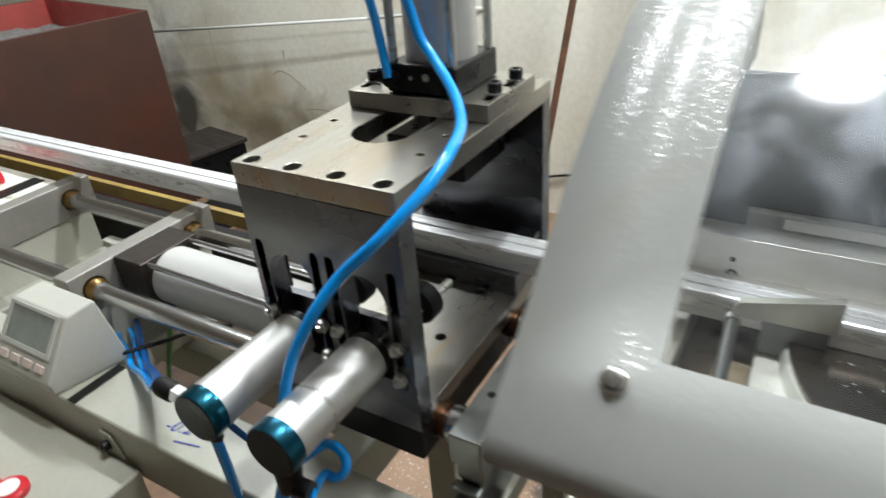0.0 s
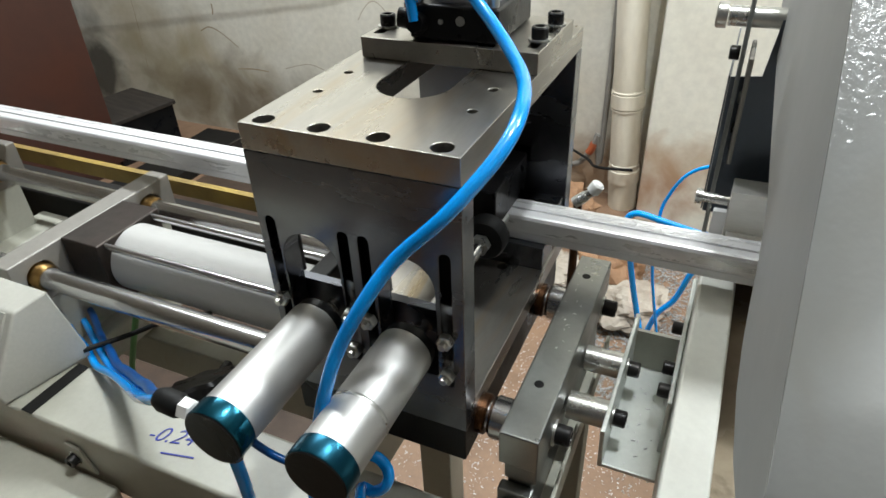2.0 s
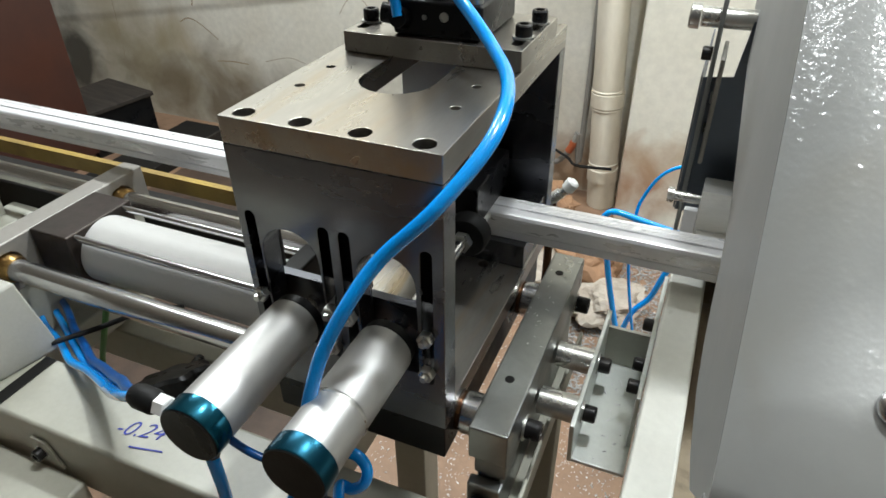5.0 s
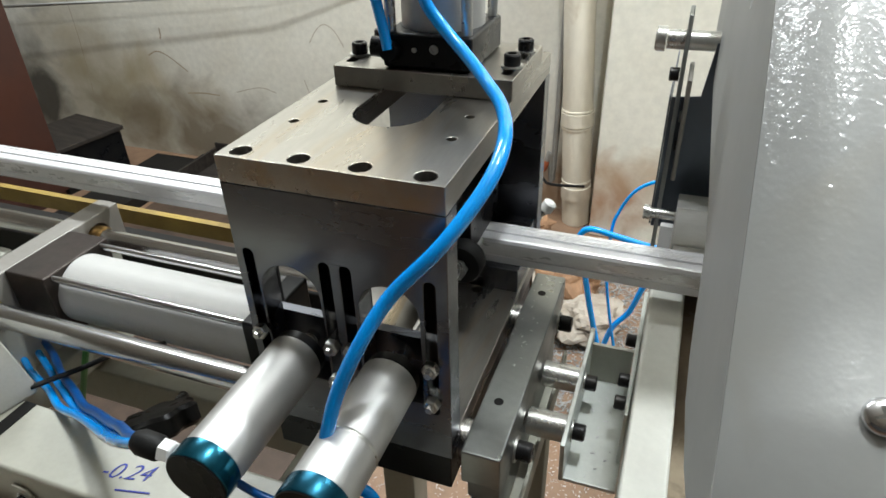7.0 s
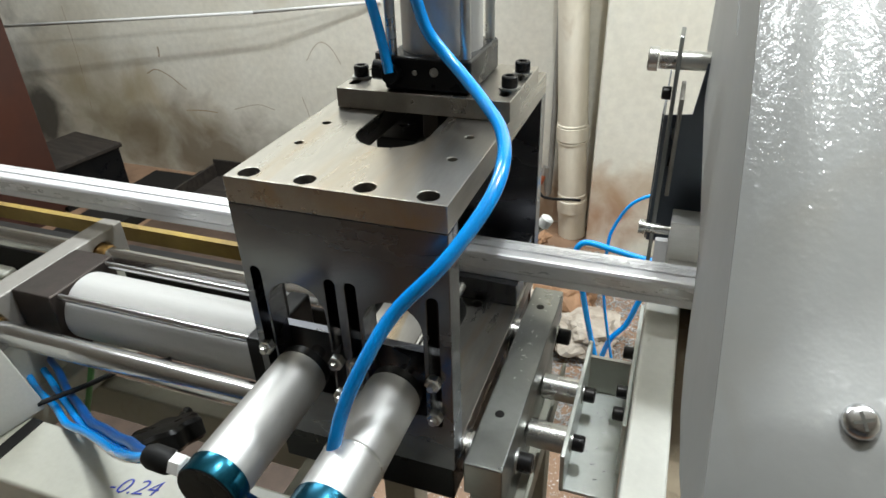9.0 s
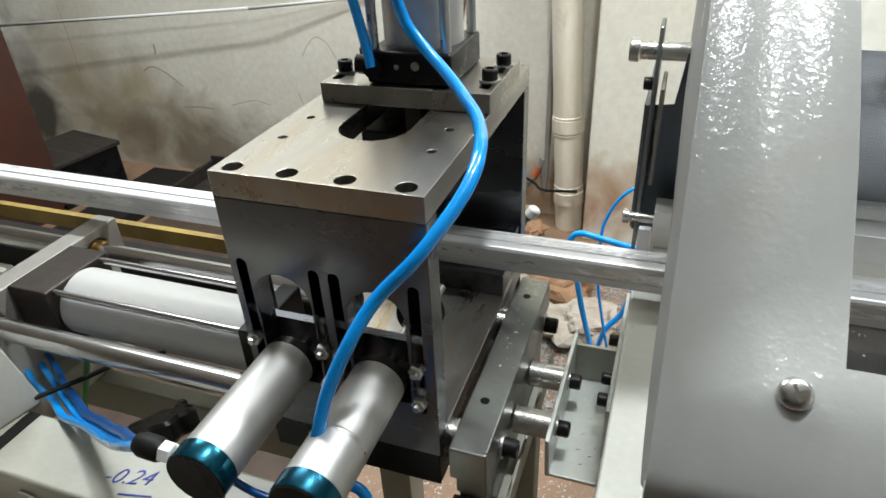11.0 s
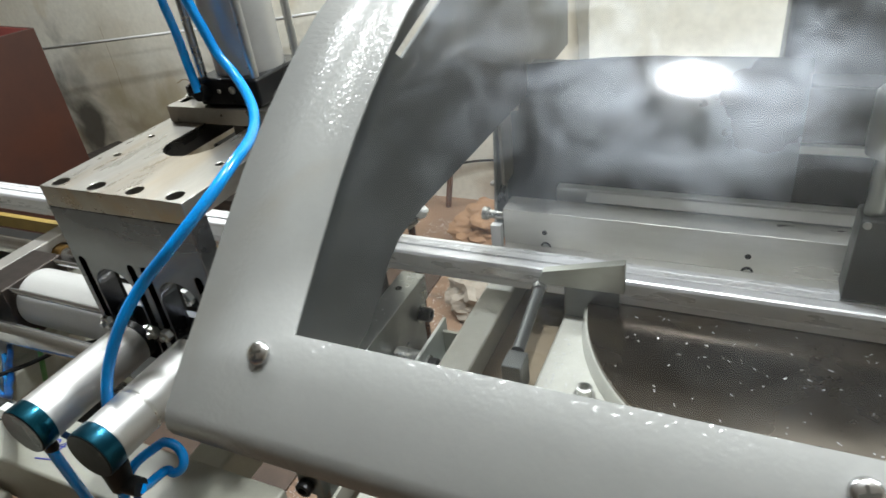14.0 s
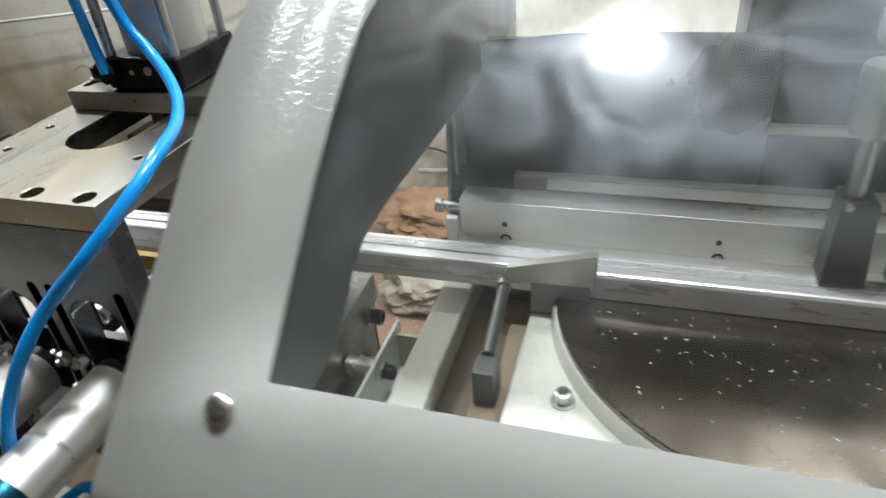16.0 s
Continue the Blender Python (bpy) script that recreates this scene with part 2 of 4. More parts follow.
INK = mat("blue_ink", (0.02, 0.04, 0.35), (0.02, 0.03, 0.28), 0.6)
CEIL = mat("ceiling_paint", (0.6, 0.59, 0.55), (0.5, 0.49, 0.45), 0.8, 0.0, 2, 40, 0.1)
TUBE_GLOW = mat("lit_tube", (0.9, 0.9, 0.88), None, 0.5, emit=(1.0, 0.98, 0.94), power=6.0)
BULB_GLOW = mat("lit_bulb", (0.9, 0.9, 0.88), None, 0.5, emit=(1.0, 0.99, 0.97), power=60.0)


FILM = mat("scratched_film", (0.86, 0.86, 0.87), (0.78, 0.78, 0.79), 0.3, 0.4, 30, 260, 0.02, stretch=(0.8, 3, 3))

SCRATCH = mat("bright_scratch", (0.95, 0.95, 0.95), (0.9, 0.9, 0.9), 0.35, 0.2, 30, 200, 0.0)


def make_acrylic():
    m = bpy.data.materials.new("scratched_acrylic")
    m.use_nodes = True
    N, L = m.node_tree.nodes, m.node_tree.links
    N.remove(N["Principled BSDF"])
    out = N["Material Output"]
    tr, gl, haze = N.new("ShaderNodeBsdfTransparent"), N.new("ShaderNodeBsdfGlossy"), N.new("ShaderNodeBsdfGlossy")
    tr.inputs[0].default_value = (0.93, 0.94, 0.94, 1)
    co, nz = N.new("ShaderNodeTexCoord"), N.new("ShaderNodeTexNoise")
    L.new(co.outputs["Object"], nz.inputs["Vector"])
    nz.inputs["Scale"].default_value, nz.inputs["Detail"].default_value, nz.inputs["Distortion"].default_value = 34, 9, 0.7
    gl.inputs["Roughness"].default_value = 0.1
    haze.inputs["Roughness"].default_value = 0.4
    haze.inputs[0].default_value = (0.82, 0.89, 1.0, 1)
    fr = N.new("ShaderNodeFresnel")
    fr.inputs[0].default_value = 1.45
    m1, m2 = N.new("ShaderNodeMixShader"), N.new("ShaderNodeMixShader")
    rg = N.new("ShaderNodeMapRange")
    rg.inputs["From Min"].default_value, rg.inputs["From Max"].default_value = 0.4, 0.75
    rg.inputs["To Min"].default_value, rg.inputs["To Max"].default_value = 0.005, 0.085
    L.new(nz.outputs["Fac"], rg.inputs["Value"])
    L.new(fr.outputs[0], m1.inputs[0])
    L.new(tr.outputs[0], m1.inputs[1])
    L.new(gl.outputs[0], m1.inputs[2])
    L.new(rg.outputs[0], m2.inputs[0])
    L.new(m1.outputs[0], m2.inputs[1])
    L.new(haze.outputs[0], m2.inputs[2])
    dust, m3 = N.new("ShaderNodeBsdfDiffuse"), N.new("ShaderNodeMixShader")
    dust.inputs[0].default_value, m3.inputs[0].default_value = (0.75, 0.77, 0.8, 1), 0.008
    L.new(m2.outputs[0], m3.inputs[1])
    L.new(dust.outputs[0], m3.inputs[2])
    L.new(m3.outputs[0], out.inputs["Surface"])
    return m


ACRYLIC = make_acrylic()

# ---- building helpers ----


def part(name, bm, material, parent=None, label="", bevel=0.0, smooth=True):
    """One bmesh as one mesh object, under a thing or a part, in that parent's space."""
    me = bpy.data.meshes.new(name)
    bmesh.ops.recalc_face_normals(bm, faces=bm.faces)
    bm.to_mesh(me)
    bm.free()
    me.materials.append(material)
    ob = new(name, me)
    if parent:
        ob.parent = parent
    if label:
        ob["label"] = label
    if bevel:
        mod = ob.modifiers.new("bevel", "BEVEL")
        mod.width, mod.segments, mod.limit_method, mod.angle_limit = bevel, 2, "ANGLE", radians(40)
        mod.harden_normals = True
    if smooth:
        me.polygons.foreach_set("use_smooth", [True] * len(me.polygons))
        me.set_sharp_from_angle(angle=radians(35))
    return ob


def thing(name, label, category, at=(0, 0, 0), group="", kind=""):
    ob = new(name)
    ob.empty_display_size = 0.05
    ob.location = at
    return tagged(ob, label, category, group, kind)


def box(x0, x1, y0, y1, z0, z1, bm=None):
    bm = bm or bmesh.new()
    vs = [bm.verts.new((x, y, z)) for z in (z0, z1) for y in (y0, y1) for x in (x0, x1)]
    for f in ((0, 2, 3, 1), (4, 5, 7, 6), (0, 1, 5, 4), (2, 6, 7, 3), (0, 4, 6, 2), (1, 3, 7, 5)):
        bm.faces.new([vs[i] for i in f])
    return bm


def rod(p0, p1, r, r1=None, seg=32, bm=None):
    """A solid round bar from p0 to p1."""
    bm = bm or bmesh.new()
    p0, p1 = Vector(p0), Vector(p1)
    m = Matrix.Translation((p0 + p1) / 2) @ (p1 - p0).to_track_quat("Z", "Y").to_matrix().to_4x4()
    bmesh.ops.create_cone(bm, cap_ends=True, segments=seg, radius1=r, radius2=r if r1 is None else r1, depth=(p1 - p0).length, matrix=m)
    return bm


def lathe(p0, axis, prof, seg=40, bm=None):
    """Turns a profile of (distance along the axis, radius) about the axis."""
    bm = bm or bmesh.new()
    q = Vector(axis).to_track_quat("Z", "Y")
    rings = []
    for d, r in prof:
        rings.append([bm.verts.new(Vector(p0) + q @ Vector((r * math.cos(6.2832 * i / seg), r * math.sin(6.2832 * i / seg), d))) for i in range(seg)])
    for a, b in zip(rings, rings[1:]):
        for i in range(seg):
            bm.faces.new((a[i], a[(i + 1) % seg], b[(i + 1) % seg], b[i]))
    bm.faces.new(rings[0][::-1])
    bm.faces.new(rings[-1])
    return bm


def circle(u, v, r, seg=24):
    return [(u + r * math.cos(6.2832 * i / seg), v + r * math.sin(6.2832 * i / seg)) for i in range(seg)]


def slot(u0, u1, v0, v1, seg=10):
    """An obround whose long side runs along v (round at both ends)."""
    c, r = (u0 + u1) / 2, (u1 - u0) / 2
    a = [(c + r * math.cos(math.pi * i / seg), v1 - r + r * math.sin(math.pi * i / seg)) for i in range(seg + 1)]
    b = [(c - r * math.cos(math.pi * i / seg), v0 + r - r * math.sin(math.pi * i / seg)) for i in range(seg + 1)]
    return a + b


def plate(outer, holes, thick, frame_m, bm=None):
    """A flat plate with holes: outline in (u, v), thickness along w, placed by the matrix."""
    bm = bm or bmesh.new()
    edges = []
    for loop in (outer, *holes):
        vs = [bm.verts.new((u, v, 0)) for u, v in loop]
        edges += [bm.edges.new((vs[i], vs[(i + 1) % len(vs)])) for i in range(len(vs))]
    geo = bmesh.ops.triangle_fill(bm, edges=edges, use_beauty=True, use_dissolve=False)
    faces = [f for f in geo["geom"] if isinstance(f, bmesh.types.BMFace)]
    ext = bmesh.ops.extrude_face_region(bm, geom=faces)
    bmesh.ops.translate(bm, verts=[v for v in ext["geom"] if isinstance(v, bmesh.types.BMVert)], vec=(0, 0, thick))
    bmesh.ops.transform(bm, matrix=frame_m, verts=bm.verts)
    return bm


def axes(o, u, v, w):
    return Matrix(((u[0], v[0], w[0], o[0]), (u[1], v[1], w[1], o[1]), (u[2], v[2], w[2], o[2]), (0, 0, 0, 1)))


XY = lambda z: axes((0, 0, z), (1, 0, 0), (0, 1, 0), (0, 0, 1))
XZ = lambda y: axes((0, y, 0), (1, 0, 0), (0, 0, 1), (0, 1, 0))
YZ = lambda x: axes((x, 0, 0), (0, 1, 0), (0, 0, 1), (1, 0, 0))
rect = lambda a, b, c, d: [(a, c), (b, c), (b, d), (a, d)]


def tube(points, r, seg=14, steps=10, bm=None):
    """A hose through the points (Catmull-Rom)."""
    bm = bm or bmesh.new()
    P = [Vector(p) for p in points]
    P = [2 * P[0] - P[1]] + P + [2 * P[-1] - P[-2]]
    line = []
    for i in range(1, len(P) - 2):
        a, b, c, d = P[i - 1:i + 3]
        for k in range(steps):
            t = k / steps
            line.append(0.5 * (2 * b + (c - a) * t + (2 * a - 5 * b + 4 * c - d) * t * t + (3 * b - a - 3 * c + d) * t ** 3))
    line.append(P[-2])
    up, rings = Vector((0.3, 0.2, 1)), []
    for i, p in enumerate(line):
        tan = (line[min(i + 1, len(line) - 1)] - line[max(i - 1, 0)]).normalized()
        side = tan.cross(up).normalized()
        up = side.cross(tan)
        rings.append([bm.verts.new(p + r * (math.cos(6.2832 * k / seg) * side + math.sin(6.2832 * k / seg) * up)) for k in range(seg)])
    for a, b in zip(rings, rings[1:]):
        for k in range(seg):
            bm.faces.new((a[k], a[(k + 1) % seg], b[(k + 1) % seg], b[k]))
    bm.faces.new(rings[0][::-1])
    bm.faces.new(rings[-1])
    return bm


def cap_screw(at, axis, r, h, parent, name="cap_screw", washer=True):
    """A socket head screw: knurled head with a hexagon socket, on a washer."""
    a = Vector(axis).normalized()
    s = part(name, lathe(at, axis, [(0, r * 0.97), (h * 0.1, r), (h * 0.88, r), (h, r * 0.86), (h * 1.001, r * 0.56), (h * 0.5, r * 0.5)], 24), OXIDE, parent)
    if washer:
        part("washer", lathe(Vector(at) - a * 0.0012, axis, [(0, r * 1.32), (0.0016, r * 1.32)], 24), ZINC, s)
    return s


def hex_nut(at, axis, r, h, parent, name="nut"):
    return part(name, lathe(at, axis, [(0, r * 0.9), (h * 0.12, r), (h * 0.85, r), (h, r * 0.86), (h * 1.01, r * 0.5), (h * 1.5, r * 0.46)], 6), ZINC, parent, smooth=False)


# ---- room ----
def build_room():
    floor = part("floor", box(-4.6, 3.2, -5.0, 2.0, -0.1, 0.0), FLOOR)
    tagged(floor, "oily brown concrete floor strewn with metal chips", "floor", kind="structure")
    for name, b, lab in (("wall_north", (-4.6, 3.2, 1.9, 2.05, 0.0, 2.9), "cream plaster wall stained with brown damp and scuffs"),
                         ("wall_south", (-4.6, 3.2, -5.15, -5.0, 0.0, 2.9), "unseen dark grey wall, there for dark reflections"),
                         ("wall_west", (-4.75, -4.6, -5.15, 2.05, 0.0, 2.9), "plain cream workshop wall"),
                         ("wall_east", (3.2, 3.35, -5.15, 2.05, 0.0, 2.9), "plain cream workshop wall")):
        tagged(part(name, box(*b), WALL_UNSEEN if name == "wall_south" else WALL), lab, "wall", kind="structure")
    tagged(part("ceiling", box(-4.75, 3.35, -5.15, 2.05, 2.9, 3.0), CEIL), "plain off-white workshop ceiling", "ceiling", kind="structure")
    for pts, r in (([(-2.04, 0.455), (-1.99, 0.475), (-1.93, 0.455), (-1.85, 0.399)], 0.006), ([(-1.875, 0.303), (-1.79, 0.31), (-1.71, 0.307)], 0.006),
                   ([(-1.235, 0.56), (-1.2, 0.61), (-1.161, 0.634), (-1.12, 0.61), (-1.088, 0.555)], 0.003), ([(-1.955, 0.53), (-1.949, 0.546), (-1.948, 0.575)], 0.008),
                   ([(-2.413, 0.72), (-2.411, 0.483), (-2.426, 0.249)], 0.004), ([(-1.3, 0.22), (-1.26, 0.32), (-1.28, 0.41)], 0.003), ([(-1.62, 0.33), (-1.5, 0.36), (-1.42, 0.345)], 0.003)):
        sc = part("wall_scuff", tube([(x, 1.9 + r * 1.5, z) for x, z in pts], r * 1.6, 16, 8), SCUFF)
        tagged(sc, "dark brown scuff mark on the plaster wall", "scuff", kind="structure")
    pil = part("wall_pilaster", box(-0.09, 1.1, 1.74, 1.895, 0.0, 2.9), PILASTER, bevel=0.006)
    tagged(pil, "cream plaster pilaster with rusty brown stains at its foot", "wall", kind="structure")


def build_tube_lamps():
    for at, watts in FILL_TUBES:
        t = thing("fill_tube_lamp", "unseen fluorescent batten lamp, lit, added on the ceiling", "lamp", (at[0], at[1], at[2]), "ceiling tube lamps")
        part("housing", box(-0.62, 0.62, -0.03, 0.03, 0.02, 0.18), CEIL, t, bevel=0.004)
        part("tube", rod((-0.6, 0, -0.02), (0.6, 0, -0.02), 0.013, seg=16), TUBE_GLOW, t, "glowing white tube")
    b = thing("bulb_lamp", "bright white LED bulb hanging over the saw", "lamp", LAMP_AT)
    part("cable", rod((0, 0, 0.09), (0, 0, 0.285), 0.004, seg=8), BLACK, b)
    part("socket", lathe((0, 0, 0.03), (0, 0, 1), [(0, 0.018), (0.05, 0.02), (0.065, 0.01)], 20), CEIL, b)
    part("bulb", lathe((0, 0, -0.05), (0, 0, 1), [(0, 0.02), (0.015, 0.04), (0.04, 0.045), (0.06, 0.035), (0.08, 0.018)], 24), BULB_GLOW, b, "glowing bulb")


def build_pipe():
    p = thing("drain_pipe", "cream painted drain pipe with couplings up the wall", "pipe", (-0.152, 1.83, 0))
    p.rotation_euler = (0, radians(-3.6), 0)
    part("tube", rod((0, 0, 0), (0, 0, 2.9), 0.05, seg=32), PIPE, p)
    for z, h, r in ((0.1, 0.05, 0.054), (0.165, 0.008, 0.0525), (0.365, 0.01, 0.0535), (0.376, 0.05, 0.0555), (0.427, 0.008, 0.0535), (1.3, 0.06, 0.0555)):
        part("coupling", lathe((0, 0, z), (0, 0, 1), [(0, 0.0502), (0.002, r), (h - 0.002, r), (h, 0.0502)], 32), PIPE, p)
    c = thing("wall_conduit", "grey cable conduit bending along the wall foot", "conduit", (0, 0, 0))
    part("conduit", tube([(-0.253, 1.875, 2.85), (-0.253, 1.875, 0.34), (-0.272, 1.87, 0.24), (-0.288, 1.865, 0.186), (-0.316, 1.865, 0.14), (-0.36, 1.865, 0.112), (-0.5, 1.865, 0.1)], 0.0105, 14), GREYPIPE, c)
    part("joint", tube([(-0.2815, 1.8675, 0.208), (-0.288, 1.865, 0.186), (-0.298, 1.865, 0.168)], 0.0135, 14), ORANGE, c, "orange plastic joint")
    k = thing("wall_cable", "thin black cable sagging along the wall foot", "cable", (0, 0, 0))
    part("cable", tube([(-0.12, 1.735, 0.19), (-0.2457, 1.77, 0.165), (-0.3, 1.83, 0.165), (-0.45, 1.885, 0.19), (-0.62, 1.885, 0.17), (-0.8, 1.885, 0.1)], 0.005, 8), RUBBER, k)


def build_bin():
    b = thing("swarf_bin", "dark red steel bin heaped with grey swarf", "bin", (-2.142, 1.403, 0))
    b.rotation_euler = (0, 0, radians(-9.1))
    w, d, h = 0.95, 1.25, 0.838
    for name, q in (("side_wall", (-0.012, 0, -d, 0, 0.04, h)), ("side_wall", (-w, -w + 0.012, -d, 0, 0.04, h)),
                    ("end_wall", (-w + 0.0125, -0.0125, -0.012, 0, 0.04, h)), ("end_wall", (-w + 0.0125, -0.0125, -d, -d + 0.012, 0.04, h))):
        part(name, box(*q), BIN, b, bevel=0.003)
    part("lining", box(-w + 0.013, -0.013, -0.0155, -0.0125, 0.06, h - 0.002), BIN_IN, b, "red painted inside")
    part("lining", box(-w + 0.0125, -w + 0.0155, -d + 0.013, -0.016, 0.06, h - 0.002), BIN_IN, b, "red painted inside")
    part("bottom", box(-w + 0.013, -0.013, -d + 0.013, -0.016, 0.0, 0.05), BIN, b)
    bm = bmesh.new()
    bmesh.ops.create_grid(bm, x_segments=60, y_segments=70, size=1.0)
    for v in bm.verts:
        x, y = -w / 2 + v.co.x * (w / 2 - 0.02), -d / 2 + v.co.y * (d / 2 - 0.02)
        v.co = (x, y, h - 0.12 + 0.13 * max(0, min(1, -y * 1.6 - 0.2)) * (0.7 + 0.6 * noise.noise((x * 4, y * 4, 0))) + 0.02 * noise.noise((x * 25, y * 25, 1)))
    s = part("swarf_heap", bm, FLUFF)
    tagged(s, "heap of grey metal swarf inside the bin", "swarf", kind="stuff")
    s.matrix_world = Matrix.Translation((-2.142, 1.403, 0)) @ Matrix.Rotation(radians(-9.1), 4, "Z")
    cr = thing("timber_crate", "low dirty brown timber crate beside the wall", "crate", (-2.105, 1.717, 0))
    part("lid", box(-0.32, 0.0, -0.32, 0.0, 0.18, 0.2), WOOD, cr, bevel=0.004)
    # Black here is the side's shade put into its colour.
    part("side", box(-0.31, -0.012, -0.31, -0.012, 0.0, 0.1795), BLACK, cr, "crate side, its shade painted black")
    cr.rotation_euler = (0, 0, radians(-10))
    # Low black tray added to blacken the floor beside the crate.
    fm = thing("floor_tray", "low black tray added on the floor by the wall", "tray", (-2.02, 1.5, 0))
    part("bottom", box(-0.06, 0.2, -0.45, 0.34, 0.0, 0.02), DULL_BLACK, fm, bevel=0.003)
    part("rim", box(0.2003, 0.21, -0.45, 0.34, 0.0, 0.05), DULL_BLACK, fm, bevel=0.002)
    # Sheet added to darken the floor under the bar as shadow does.
    mt = thing("floor_shade_sheet", "dark brown sheet added for the shaded floor behind the feeder", "mat", (0, 0, 0))
    part("sheet", box(-1.78, -0.5, 0.34, 1.5, 0.0005, 0.006), FLOOR_SHADE, mt, bevel=0.002)
    tr = thing("rusty_trough", "low rusty brown steel trough on the floor by the wall", "trough", (-1.36, 1.72, 0))
    for q in ((-0.42, 0.5, -0.17, -0.16, 0.0, 0.07), (-0.42, 0.5, 0.16, 0.17, 0.0, 0.09), (0.49, 0.5, -0.1595, 0.1595, 0.0, 0.07), (-0.42, -0.41, -0.1595, 0.1595, 0.0, 0.07)):
        part("wall", box(*q), WOOD, tr, bevel=0.002)
    part("bottom", box(-0.409, 0.489, -0.1595, 0.1595, 0.0, 0.01), WOOD, tr)


def build_strap():
    s = thing("packing_strap", "thin white strap stretched along the wall", "strap", (0, 0, 0))
    bm = bmesh.new()
    pts = [(-4.5, 1.78, 0.5), (-2.74, 1.8, 0.64), (-1.4, 1.84, 0.745), (-0.9, 1.896, 0.79)]
    for a, b in zip(pts, pts[1:]):
        va = [bm.verts.new((a[0], a[1], a[2] + dz)) for dz in (-0.006, 0.006)]
        vb = [bm.verts.new((b[0], b[1], b[2] + dz)) for dz in (-0.006, 0.006)]
        bm.faces.new((va[0], vb[0], vb[1], va[1]))
    ob = part("band", bm, STRAP, s)
    ob.modifiers.new("thick", "SOLIDIFY").thickness = 0.002


# ---- feeder bed on the west side ----
RY0, RY1, RZ = 0.036, 0.197, 0.803      # guide rods


def build_feeder():
    for x0, x1 in ((-0.552, -0.5222), (-0.85, -0.82)):
        c = thing("cross_plate", "thick cream-grey steel cross plate holding the guide rods", "plate", (0, 0, 0), "feeder cross plates")
        m = plate(rect(0.004, 0.238, 0.772, 0.832), [circle(RY0, RZ, 0.0172), circle(RY1, RZ, 0.0172)], x1 - x0, YZ(x0))
        part("plate", m, CROSS, c, bevel=0.002)
        for y in (RY0, RY1):
            part("bush", lathe((x0 - 0.004, y, RZ), (1, 0, 0), [(0, 0.0155), (x1 - x0 + 0.012, 0.0155), (x1 - x0 + 0.016, 0.0135)], 28), BRASS, c, "brass bush")
        part("foot", box(x0 + 0.004, x1 - 0.004, 0.02, 0.222, 0.70, 0.7715), CREAM, c)
    for y in (RY0, RY1):
        g = thing("guide_rod", "polished chrome guide rod through the cross plates", "rod", (0, y, RZ), "guide rods")
        part("shaft", rod((-1.5, 0, 0), (0.05, 0, 0), 0.0125, seg=32), CHROME, g)
    f = thing("feed_cylinder", "pearl white pneumatic feed cylinder with black end caps", "air cylinder", (0, 0.1165, 0.793))
    part("barrel", lathe((-0.465, 0, 0), (1, 0, 0), [(0, 0.039), (0.245, 0.039)], 64), WHITE_TUBE, f)
    part("end_cap", box(-0.522, -0.4655, -0.046, 0.046, -0.043, 0.04), WOOD_STEEL, f, bevel=0.002)
    part("end_cap", box(-0.2195, -0.196, -0.043, 0.043, -0.043, 0.043), BLACK, f, bevel=0.003)
    for dy, dz in ((-0.0345, 0.0345), (0.0345, 0.0345), (-0.0345, -0.0345), (0.0345, -0.0345)):
        part("tie_rod", rod((-0.4655, dy, dz), (-0.2195, dy, dz), 0.004, seg=12), CHROME, f)
    part("piston_rod", rod((-0.1955, 0, 0), (-0.15, 0, 0), 0.011, seg=24), CHROME, f)
    # rear cable track, frame and shelf
    t = thing("cable_track", "dull yellow steel rail behind the guide rod", "rail", (0, 0, 0))
    part("web", box(-1.5, -0.16, 0.262, 0.266, 0.784, 0.806), YELLOW, t)
    part("flange", box(-1.5, -0.16, 0.2663, 0.2715, 0.801, 0.806), YELLOW, t)
    fr = thing("machine_frame", "cream painted welded steel frame of the feeder", "frame", (0, 0, 0))
    part("front_beam", box(-1.5, 0.024, -0.088, -0.018, 0.68, 0.755), CREAM, fr, bevel=0.004)
    # Black patches laid on the beam paint the dark of its slotted holes.
    for x, y in ((-0.03, -0.058), (-0.624, -0.054)):
        part("bolt_hole_patch", plate([(x + v, y + u) for u, v in slot(-0.0045, 0.0045, -0.008, 0.008)], [], 0.0004, XY(0.755)), DULL_BLACK, fr, "black patch standing for a slotted hole")
    part("inner_beam", box(-1.5, -0.195, 0.115, 0.14, 0.6, 0.655), CREAM, fr, bevel=0.003)
    part("joint_strip", box(-0.424, -0.41, -0.087, -0.02, 0.7553, 0.7562), BLACK, fr, "black joint strip")
    # The rear beam is black, the frame's other beams cream.
    part("rear_beam", box(-1.5, -0.135, 0.255, 0.32, 0.66, 0.735), DULL_BLACK, fr, "black rear beam", bevel=0.004)
    part("cross_beam", box(-0.19, -0.136, -0.0175, 0.2545, 0.60, 0.66), CREAM, fr, bevel=0.004)
    part("cross_beam", box(-0.56, -0.5, -0.0175, 0.2545, 0.66, 0.70), CREAM, fr, bevel=0.004)
    part("cross_beam", box(-0.85, -0.79, -0.0175, 0.2545, 0.66, 0.70), CREAM, fr, bevel=0.004)
    for x in (-0.19, -1.4):
        for y in (-0.08, 0.26):
            part("leg", box(x, x + 0.05, y, y + 0.05, 0.0, 0.68 if y < 0 else 0.66), CREAM, fr, bevel=0.003)
    sh = thing("control_cabinet", "cream steel control cabinet below the feeder frame", "cabinet", (0, 0, 0))
    part("body", box(-1.3, -0.312, -0.42, -0.0925, 0.12, 0.705), CREAM, sh, bevel=0.004)
